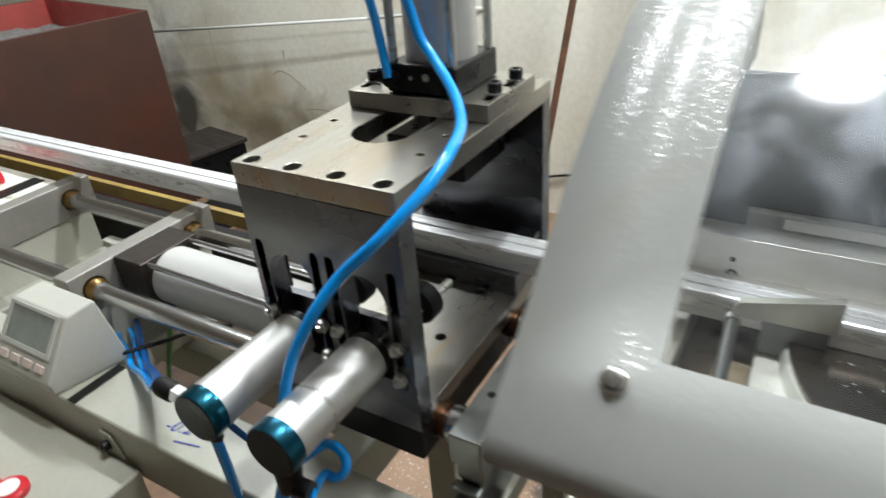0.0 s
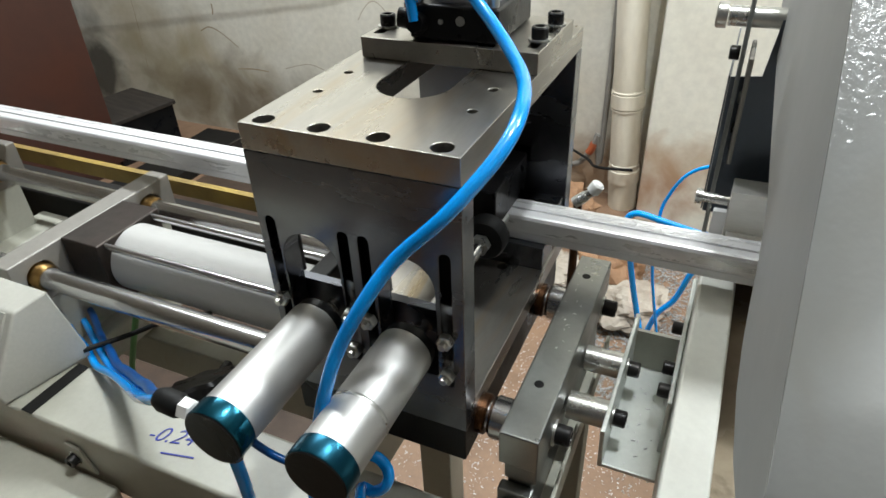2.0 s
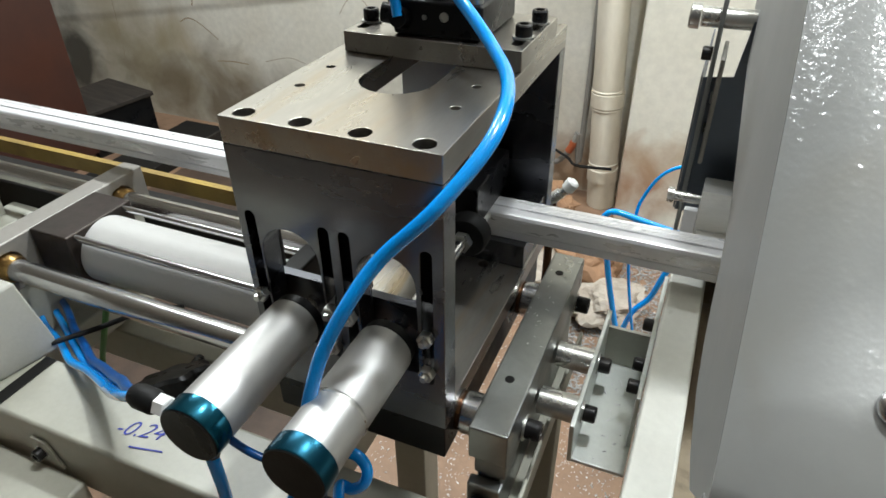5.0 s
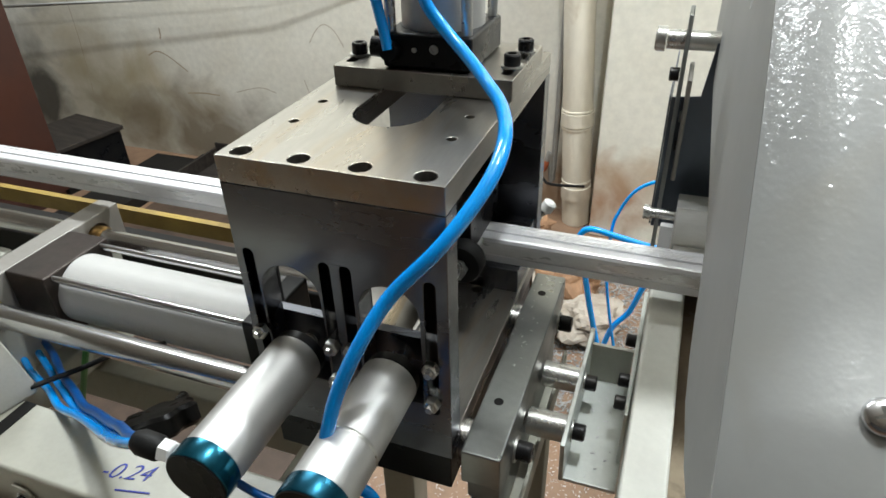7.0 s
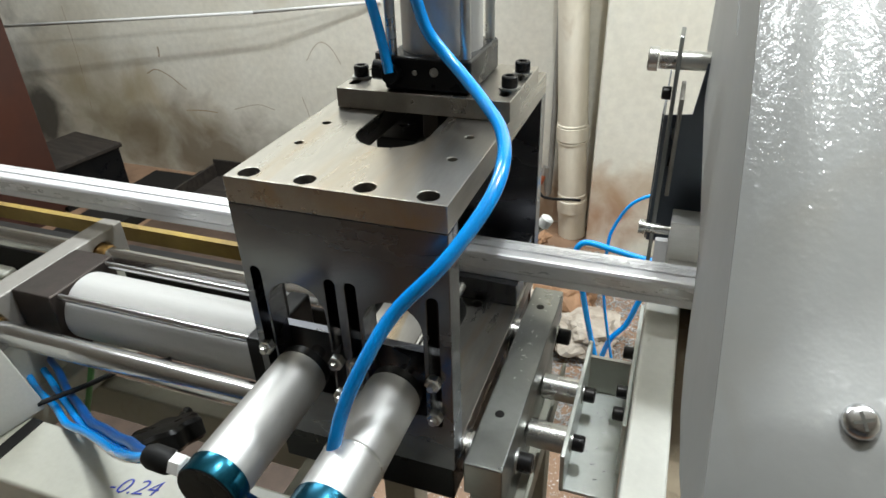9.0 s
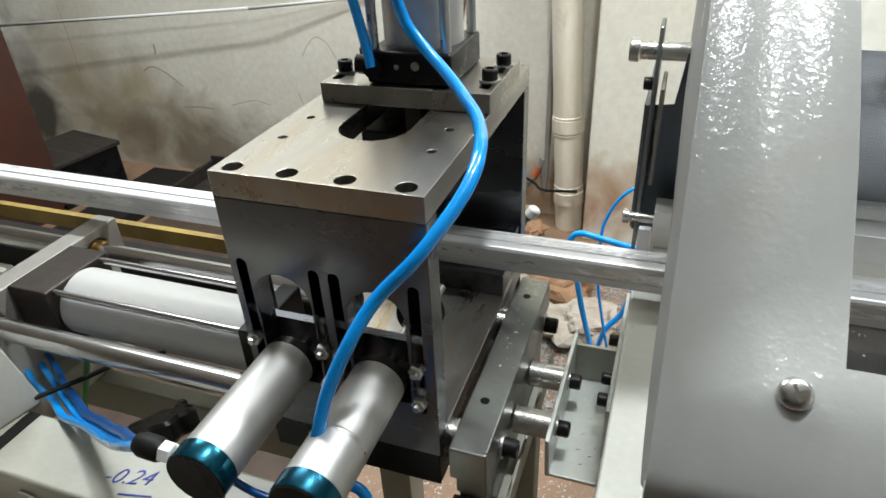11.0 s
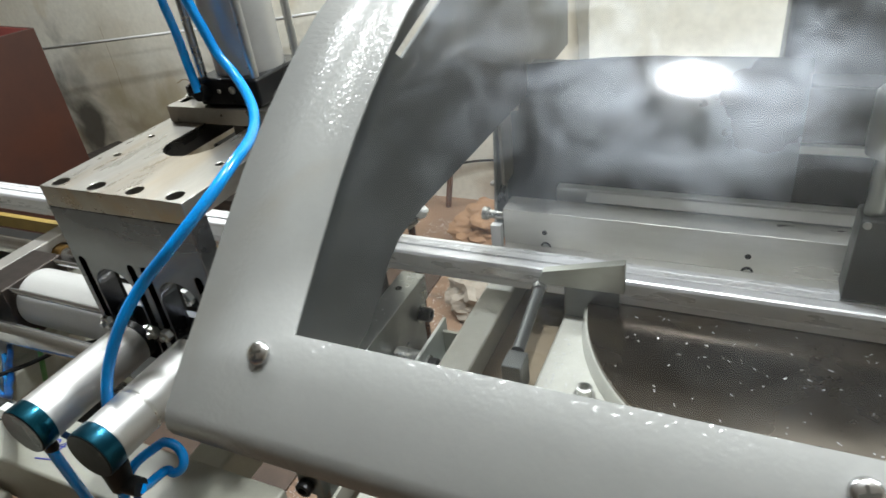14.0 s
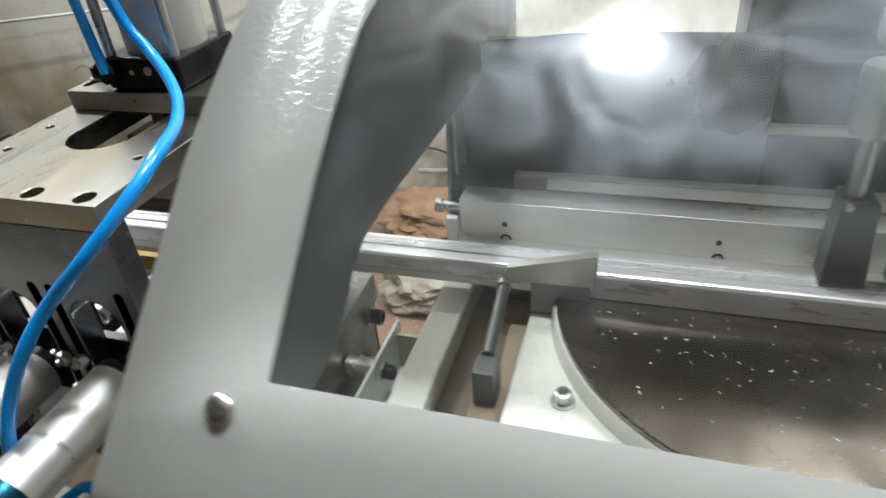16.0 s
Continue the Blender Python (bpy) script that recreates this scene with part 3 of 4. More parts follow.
    part("door_panel", box(-1.25, -0.36, -0.428, -0.4205, 0.17, 0.66), CREAM, sh, bevel=0.004)
    part("plinth", box(-1.27, -0.36, -0.4, -0.12, 0.0, 0.119), BLACK, sh)
    part("hinge", plate([(-0.378, 0.7055), (-0.34, 0.7055), (-0.352, 0.736), (-0.37, 0.738)], [], 0.003, XZ(-0.0917)), CREAM, sh, bevel=0.001)
    cap_screw((-0.361, -0.0918, 0.722), (0, -1, 0), 0.006, 0.008, sh)
    cu = bpy.data.curves.new("ink_note", "FONT")
    cu.body, cu.size, cu.shear, cu.extrude, cu.offset = "-0.24", 0.023, 0.35, 0.0002, -0.0003
    cu.materials.append(INK)
    n = new("ink_note", cu)
    n.matrix_world = pose(-0.287, -0.068, 0.7556, 0, 0, 12)
    tagged(n, "handwritten blue ink note reading -0.24 on the frame", "writing")
    part("underline", box(0.024, 0.056, -0.012, -0.0105, -0.0002, 0.0003), INK, n)
    return fr


def build_console():
    c = thing("display_console", "cream plastic counter console with grey screen and buttons", "console", (-0.5, -0.05, 0.7555))
    bm = bmesh.new()
    lowr = [(-0.06, -0.04, 0), (0.058, -0.04, 0), (0.078, 0.045, 0), (-0.05, 0.045, 0)]
    lowu = [(-0.06, -0.042, 0.016), (0.058, -0.042, 0.016), (0.078, 0.045, 0.016), (-0.05, 0.045, 0.016)]
    top = [(-0.054, 0.006, 0.079), (0.054, 0.006, 0.079), (0.06, 0.04, 0.083), (-0.045, 0.04, 0.083)]
    rings = [[bm.verts.new(p) for p in q] for q in (lowr, lowu, top)]
    for a, b in zip(rings, rings[1:]):
        for i in range(4):
            bm.faces.new((a[i], a[(i + 1) % 4], b[(i + 1) % 4], b[i]))
    bm.faces.new(rings[0][::-1])
    bm.faces.new(rings[2])
    part("body", bm, CONSOLE, c, bevel=0.003)
    # tilted front: u along x, v up the slope
    fm = axes((0, -0.0405, 0.018), (1, 0, 0), (0, 0.606, 0.795), (0, -0.795, 0.606))
    part("screen", plate(rect(-0.043, 0.04, 0.03, 0.07), [], 0.0012, fm), LCD, c, "grey LCD screen")
    part("screen_frame", plate(rect(-0.049, 0.046, 0.024, 0.0745), [rect(-0.0435, 0.0405, 0.0295, 0.0705)], 0.0022, fm), CONSOLE, c)
    for i in range(4):
        part("button", plate(rect(-0.044 + 0.024 * i, -0.028 + 0.024 * i, 0.007, 0.016), [], 0.003, fm), BUTTON, c, bevel=0.001)


# ---- end block and stop bracket ----
def build_end_block():
    e = thing("end_block", "milled grey steel end block carrying the guide rods", "block", (0, 0, 0))
    part("body", box(0.026, 0.057, 0.0, 0.25, 0.796, 0.83), BLOCK, e, bevel=0.0015)
    # Black discs on the top stand in for the dark depth of holes.
    for y in (0.058, 0.215):
        part("hole", lathe((0.0395, y, 0.8285), (0, 0, 1), [(0, 0.004), (0.0018, 0.004)], 20), BLACK, e)
    for y in (RY0, RY1):
        part("bush", lathe((0.008, y, RZ), (1, 0, 0), [(0, 0.0155), (0.003, 0.018), (0.0175, 0.018)], 28), CHROME, e)
    for y in (0.05, 0.226):
        cap_screw((0.0582, y, 0.789), (1, 0, 0), 0.0085, 0.013, e)
    part("lower_body", box(0.029, 0.0555, 0.006, 0.245, 0.772, 0.7955), BLOCK, e, bevel=0.002)
    part("foot", box(0.031, 0.052, 0.008, 0.242, 0.70, 0.7717), BLOCK, e, bevel=0.002)
    for y in (0.03, 0.22):
        part("clamp_plate", box(0.0265, 0.0545, y - 0.034, y - 0.0225, 0.735, 0.7685), BLOCK, e, bevel=0.002)
        cap_screw((0.038, y - 0.0345, 0.75), (0, -1, 0), 0.0085, 0.009, e, washer=False)
    part("side_rail", box(0.064, 0.0675, -0.015, 0.24, 0.715, 0.742), CREAM, e, "cream angle rail", bevel=0.001)
    part("side_rail", box(0.0525, 0.0637, -0.015, 0.24, 0.715, 0.7185), CREAM, e, bevel=0.001)
    part("post", box(0.028, 0.058, 0.02, 0.05, 0.0, 0.6995), CREAM, e, bevel=0.002)
    part("post", box(0.028, 0.058, 0.205, 0.235, 0.0, 0.6995), CREAM, e, bevel=0.002)
    s = thing("stop_bracket", "galvanised steel channel bracket bolted on two round spacers", "bracket", (0, 0, 0))
    for y in (0.096, 0.16):
        part("spacer", rod((0.0575, y, 0.777), (0.0915, y, 0.777), 0.0125, seg=28), ZINC, s)
        cap_screw((0.0968, y, 0.777), (1, 0, 0), 0.0075, 0.011, s)
    part("side_flange", plate([(0.066, 0.745), (0.215, 0.745), (0.215, 0.8), (0.056, 0.8)], [circle(0.096, 0.777, 0.005, 12), circle(0.16, 0.777, 0.005, 12)], 0.004, YZ(0.092)), GALV, s, bevel=0.001)
    part("tray", box(0.0922, 0.1405, 0.07, 0.205, 0.7405, 0.7445), GALV, s, bevel=0.001)
    part("side_flange", box(0.1365, 0.1405, 0.1, 0.285, 0.745, 0.806), GALV, s, bevel=0.001)
    part("end_flange", box(0.0965, 0.136, 0.201, 0.205, 0.745, 0.79), CREAM, s)
    for y in (0.225, 0.165, 0.135):
        cap_screw((0.1365, y, 0.785), (-1, 0, 0), 0.0065, 0.01, s, washer=False)


# ---- aluminium bar ----
def build_bar():
    b = thing("aluminium_bar", "long mill-finish aluminium profile fed into the saw", "bar", (0, 0, 0))
    prof = [(0.209, 0.862), (0.209, 0.8695), (0.2098, 0.8699), (0.2098, 0.8705), (0.209, 0.871), (0.209, 0.8845), (0.2105, 0.8872), (0.2125, 0.8882), (0.2215, 0.8886), (0.2215, 0.8901),
            (0.222, 0.8905), (0.2295, 0.8905), (0.2299, 0.8902), (0.2307, 0.8902), (0.2311, 0.8905), (0.2372, 0.8905), (0.2385, 0.889), (0.2385, 0.862)]
    part("profile", plate(prof, [], 2.6, YZ(-2.0)), ALU, b, smooth=False)
    part("film", box(-2.0, 0.6, 0.2316, 0.2368, 0.8907, 0.8909), FILM, b, "scratched clear film strip")
    part("film", box(-2.0, 0.6, 0.20875, 0.20885, 0.8716, 0.882), FILM, b, "scratched clear film strip")
    # diagonal scratches in the film near the saw
    rnd, bm = random.Random(9), bmesh.new()
    for x0, x1, n in ((-0.005, 0.165, 95), (0.3, 0.44, 60)):
        for _ in range(n):
            x, y, w, l = rnd.uniform(x0, x1), rnd.uniform(0.2225, 0.2285), rnd.uniform(0.0003, 0.0009), rnd.uniform(0.002, 0.006)
            a = [bm.verts.new((x + u * 1.1 * l + k * w, y + u * l, z)) for z in (0.8907, 0.8911) for u, k in ((-0.5, -1), (-0.5, 1), (0.5, 1), (0.5, -1))]
            for f in ((0, 1, 2, 3), (4, 5, 6, 7), (0, 1, 5, 4), (1, 2, 6, 5), (2, 3, 7, 6), (3, 0, 4, 7)):
                bm.faces.new([a[i] for i in f])
    tagged(part("scratch_hatching", bm, SCRATCH, b, "bright diagonal scratches"), kind="stuff")
    return b


# ---- feed carriage with its clamps ----
def build_carriage():
    c = thing("feed_carriage", "ground steel feed carriage with pneumatic clamps on guide rods", "carriage", (0, 0, 0))
    W, D, Z = 0.16, 0.288, 1.05
    shcs = [(-0.146, 0.0105), (-0.1027, 0.0105), (-0.0593, 0.0105), (-0.016, 0.0105)]
    holes = [circle(x, y, 0.0072) for x, y in shcs]
    small = [(-0.14, 0.067), (-0.14, 0.11), (-0.02, 0.068), (-0.021, 0.11), (-0.021, 0.152), (-0.14, 0.152)]
    holes += [circle(x, y, 0.0034, 14) for x, y in small]
    holes += [slot(-0.1075, -0.0505, 0.0745, 0.235)]
    part("top_plate", plate(rect(-W, 0, 0, D), holes, 0.0195, XY(Z - 0.0195)), STEEL_LIT, c, bevel=0.0008)
    for x, y in shcs:
        part("sunk_screw", lathe((x, y, Z - 0.018), (0, 0, 1), [(0, 0.0064), (0.011, 0.0064), (0.0122, 0.0058), (0.01221, 0.0035), (0.007, 0.0033)], 20), OXIDE, c)
    # front plate: two arches, four long slots
    def arch(cx, r):
        return [(cx + r * math.cos(math.pi * i / 16), 0.947 + r * math.sin(math.pi * i / 16)) for i in range(17)] + [(cx - r, 0.87), (cx + r, 0.87)]
    fh = [arch(-0.1195, 0.0235), arch(-0.0435, 0.0225)]
    fh += [slot(x - 0.0042, x + 0.0042, 0.862, 0.98) for x in (-0.1495, -0.0895, -0.0735, -0.0128)]
    part("front_plate", plate(rect(-W, 0, 0.818, Z - 0.0197), fh, 0.0195, XZ(0.0)), STEEL_DIM, c, bevel=0.0008)
    for x in (-0.1495, -0.0895, -0.0735, -0.0128):
        part("slot_backing", box(x - 0.0068, x + 0.0068, 0.0197, 0.0222, 0.921, 0.985), OXIDE, c)
    part("back_plate", plate(rect(-W, 0, 0.818, Z - 0.0197), [], 0.0195, XZ(D - 0.0197)), STEEL_DIM, c, bevel=0.0008)
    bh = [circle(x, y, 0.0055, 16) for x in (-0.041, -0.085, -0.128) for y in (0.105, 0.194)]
    part("jaw", box(-0.158, -0.002, 0.239, 0.2678, 0.8362, 0.884), STEEL_DIM, c, bevel=0.0008)
    part("bar_rest", box(-0.158, -0.002, 0.2, 0.2385, 0.8362, 0.8615), STEEL_DIM, c, bevel=0.0008)
    part("base_plate", plate(rect(-W, 0, 0.0197, D - 0.0199), bh, 0.018, XY(0.818)), STEEL_LIT, c, bevel=0.0008)
    part("bearing_slab", box(-0.157, -0.002, 0.002, 0.26, 0.781, 0.8178), BLACK, c, "black bearing block", bevel=0.0015)
    for y in (RY0, RY1):
        part("bush", lathe((-0.0018, y, RZ), (1, 0, 0), [(0, 0.0168), (0.006, 0.0168), (0.0075, 0.0145)], 28), BRONZE, c, "oily bronze bush")
    # vertical clamp cylinder
    ah = [slot(x - 0.0042, x + 0.0042, y0, y1) for x in (-0.1395, -0.0085) for y0, y1 in ((0.158, 0.186), (0.2, 0.232))]
    ap = part("adapter_plate", plate(rect(-0.1485, 0.0005, 0.146, 0.246), ah, 0.0165, XY(Z + 0.0003)), STEEL_LIT, c, bevel=0.0008)
    for x in (-0.1395, -0.0085):
        for y in (0.178, 0.222):
            cap_screw((x, y, Z + 0.0182), (0, 0, 1), 0.0066, 0.0095, ap)
    zt, fx = Z + 0.017, -0.07
    fl = part("flange_block", box(-0.107, -0.033, 0.152, 0.234, zt, zt + 0.027), BLACK, c, "black cylinder end block", bevel=0.003)
    part("port", lathe((-0.063, 0.1518, zt + 0.0165), (0, -1, 0), [(0, 0.0036), (0.0012, 0.0036), (0.00121, 0.0022), (0.0004, 0.002)], 20), ZINC, fl)
    part("screw", lathe((-0.0795, 0.1518, zt + 0.015), (0, -1, 0), [(0, 0.0022), (0.001, 0.0018)], 16), ZINC, fl)
    part("elbow", rod((-0.1068, 0.16, zt + 0.013), (-0.118, 0.158, zt + 0.014), 0.008, seg=20), BLACK, fl)
    part("elbow", rod((-0.098, 0.1518, zt + 0.013), (-0.098, 0.143, zt + 0.0145), 0.0085, 0.007, seg=20), BLACK, fl)
    bz = zt + 0.027
    part("barrel", lathe((fx, 0.193, bz), (0, 0, 1), [(0, 0.0335), (0.14, 0.0335)], 56), SATIN, c)
    for dx in (-0.031, 0.031):
        for dy in (-0.034, 0.034):
            part("tie_rod", rod((fx + dx, 0.193 + dy, bz), (fx + dx, 0.193 + dy, bz + 0.14), 0.0042, seg=16), ZINC, c)
    part("head_block", box(-0.107, -0.033, 0.152, 0.234, bz + 0.1402, bz + 0.167), BLACK, c, bevel=0.003)
    # side clamp cylinders
    for i, x in enumerate((-0.12, -0.0435)):
        s = part("side_cylinder", lathe((x, -0.0075, 0.8935), (0, -1, 0), [(0, 0.02), (0.001, 0.0212), (0.1015, 0.0212)], 56), SATIN, c)
        part("collar", lathe((x, -0.0004, 0.8935), (0, -1, 0), [(0, 0.0205), (0.0068, 0.0205)], 40), BLACK, s)
        part("end_cap", lathe((x, -0.1093, 0.8935), (0, -1, 0), [(0, 0.0214), (0.0005, 0.022), (0.0135, 0.022), (0.0145, 0.0214)], 56), TEAL, s, "teal anodised cap")
        part("end_face", lathe((x, -0.124, 0.8935), (0, -1, 0), [(0, 0.0213), (0.0008, 0.0208)], 48), BLACK, s)
        part("mount_plate", box(x - 0.034, x + 0.034, 0.0198, 0.0275, 0.868, 0.914), STEEL_DIM, s)
        for dx in ((-0.0295, 0.0305) if i == 0 else (-0.03, 0.0305)):
            for z in (0.909, 0.876):
                hex_nut((x + dx, -0.0004, z), (0, -1, 0), 0.0062, 0.007, s)
        part("elbow", lathe((x, -0.112, 0.872), (0, 0, -1), [(0, 0.0058), (0.01, 0.0058), (0.012, 0.005)], 20), BLACK, s)
    cl = lathe((-0.0435, -0.0723, 0.8935), (0, -1, 0), [(0, 0.0213), (0.0005, 0.0216), (0.0025, 0.0216), (0.003, 0.0213)], 56)
    part("band", cl, ZINC, c, "thin clear tape band")
    # rams that press on the bar
    for x in (-0.12, -0.0435):
        r = part("side_ram", rod((x, -0.06, 0.8935), (x, 0.07, 0.8935), 0.006, seg=20), CHROME, c)
        part("pad", lathe((x, 0.07, 0.8935), (0, 1, 0), [(0, 0.009), (0.002, 0.0185), (0.005, 0.02), (0.018, 0.02), (0.02, 0.018)], 40), RUBBER, r, "black rubber pad")
        part("lock_nut", lathe((x, 0.0615, 0.8935), (0, 1, 0), [(0, 0.0095), (0.0075, 0.0095)], 6), ZINC, r, smooth=False)
        part("push_bolt", lathe((x, 0.0902, 0.884), (0, 1, 0), [(0, 0.007), (0.006, 0.007), (0.0062, 0.0042), (0.0435, 0.0042)], 16), ZINC, r)
        rams.append(r)
    k = part("clamp_block", box(-0.128, -0.04, 0.17, 0.262, 0.977, 1.017), BLACK, c, "black clamp block", bevel=0.002)
    part("stem_plate", box(-0.076, -0.058, 0.135, 0.2, 1.0173, 1.029), WOOD_STEEL, k, bevel=0.001)
    part("stem_plate", box(-0.074, -0.06, 0.15, 0.2, 1.0293, 1.066), WOOD_STEEL, k, bevel=0.001)
    part("piston_rod", rod((-0.07, 0.215, 1.0173), (-0.07, 0.215, 1.066), 0.008, seg=20), CHROME, k)
    rams.append(k)
    # air hoses that ride on it
    long_hose = part("air_hose", tube([(-0.08, 0.13, 1.26), (-0.072, 0.134, 1.19), (-0.069, 0.137, 1.162), (-0.066, 0.141, 1.142), (-0.06, 0.143, 1.12), (-0.047, 0.142, 1.103), (-0.028, 0.131, 1.088), (-0.009, 0.112, 1.077),
                           (0.0105, 0.08, 1.071), (0.0225, 0.04, 1.0665), (0.021, 0.008, 1.053), (0.001, -0.022, 1.026), (-0.027, -0.038, 0.997), (-0.042, -0.056, 0.972), (-0.0545, -0.07, 0.943),
                           (-0.0605, -0.08, 0.918), (-0.066, -0.086, 0.89), (-0.074, -0.09, 0.855), (-0.07, -0.1, 0.835), (-0.052, -0.112, 0.838), (-0.0435, -0.116, 0.848)], 0.0047), BLUE, c)
    rams.append(long_hose)
    part("air_hose", tube([(-0.14, 0.168, 1.24), (-0.129, 0.164, 1.17), (-0.115, 0.156, 1.135), (-0.106, 0.149, 1.112), (-0.1005, 0.1455, 1.094), (-0.098, 0.144, 1.083)], 0.0042), BLUE, c)
    part("air_hose", tube([(-0.12, -0.113, 0.868), (-0.119, -0.113, 0.852), (-0.122, -0.11, 0.82), (-0.128, -0.106, 0.79), (-0.135, -0.103, 0.765), (-0.145, -0.108, 0.7), (-0.15, -0.115, 0.6)], 0.0045), BLUE, c)
    # loop under the second cylinder
    ring = []
    for a in (-150, -115, -80, -45, -10, 25, 60, 95, 130):
        u, w = 0.0145 * math.cos(radians(a)), 0.0145 * math.sin(radians(a))
        ring.append((-0.0475 + 0.97 * u - 0.1 * w, -0.066 + 0.2 * u + 0.35 * w, 0.8255 + 0.93 * w))
    part("air_hose", tube([(-0.026, -0.1105, 0.8465), (-0.034, -0.1, 0.836)] + ring[1:] + [(-0.07, -0.085, 0.828), (-0.078, -0.1, 0.805), (-0.08, -0.105, 0.76), (-0.08, -0.11, 0.66)], 0.0042), BLUE, c)
    part("air_hose", tube([(-0.05, -0.1, 0.868), (-0.056, -0.104, 0.845), (-0.064, -0.108, 0.81), (-0.07, -0.11, 0.76), (-0.07, -0.11, 0.65)], 0.0042), BLUE, c)
    part("air_hose", tube([(-0.118, -0.1, 0.868), (-0.106, -0.095, 0.852), (-0.086, -0.092, 0.842), (-0.068, -0.095, 0.826), (-0.062, -0.1, 0.77), (-0.065, -0.1, 0.66)], 0.0028), DARKBLUE, c)
    el = part("elbow_fitting", rod((-0.0435, -0.1115, 0.873), (-0.0445, -0.1125, 0.846), 0.0115, 0.009, seg=24), BLACK, c, "black elbow fitting")
    part("nose", rod((-0.0445, -0.1125, 0.85), (-0.0255, -0.1105, 0.8485), 0.0078, seg=18), BLACK, el)
    # fitting on the flank of the first cylinder, with its hoses
    ft = part("flank_fitting", lathe((-0.1515, -0.114, 0.8985), (-1, 0.0, 0.05), [(0, 0.007), (0.003, 0.0085), (0.016, 0.0085), (0.021, 0.0065)], 24), RUBBER, c, "black push-in fitting")
    part("nut", lathe((-0.1425, -0.114, 0.898), (-1, 0.0, 0.05), [(0, 0.0065), (0.001, 0.0078), (0.0085, 0.0078), (0.0095, 0.0065)], 6), STRAP, ft, "white hexagon nut", smooth=False)
    for dx, dz, hue in ((0.0, 0.0, BLUE), (0.004, 0.007, DARKBLUE), (-0.006, 0.004, BLUE)):
        part("air_hose", tube([(-0.17, -0.114 + dx * 0.3, 0.8995), (-0.19, -0.107 + dx * 0.5, 0.884 + dz * 0.5), (-0.225, -0.089 + dx, 0.856 + dz), (-0.262, -0.07 + dx, 0.828 + dz), (-0.31, -0.047 + dx, 0.8 + dz), (-0.352, -0.029 + dx, 0.778 + dz),
                               (-0.4, -0.006 + dx * 2, 0.756 + dz), (-0.45, 0.02 + dx * 2, 0.74 + dz), (-0.51, 0.052 + dx * 3, 0.722 + dz), (-0.545, 0.07 + dx * 3, 0.716 + dz)], 0.004), hue, c)
    return c


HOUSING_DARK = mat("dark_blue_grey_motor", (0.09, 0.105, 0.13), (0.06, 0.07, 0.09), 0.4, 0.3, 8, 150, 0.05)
WEDGE = mat("oily_wedge_steel", (0.5, 0.5, 0.45), (0.4, 0.4, 0.35), 0.42, 0.6, 16, 140, 0.04)
WEDGE_BAR = mat("dull_grey_rod", (0.16, 0.165, 0.16), (0.11, 0.115, 0.11), 0.4, 0.6, 20, 150, 0.06)
rams = []


# ---- saw: table, fence, guard ----
CURVE = [(-0.1825, 1.0595), (-0.163, 1.0765), (-0.14, 1.0965), (-0.118, 1.1165), (-0.095, 1.136), (-0.075, 1.1505), (-0.055, 1.1635), (-0.033, 1.1765), (-0.01, 1.188),
         (0.02, 1.2), (0.055, 1.2105), (0.1, 1.2195), (0.15, 1.2255), (0.21, 1.228), (0.28, 1.2265), (0.36, 1.221), (0.45, 1.212), (0.5, 1.207)]


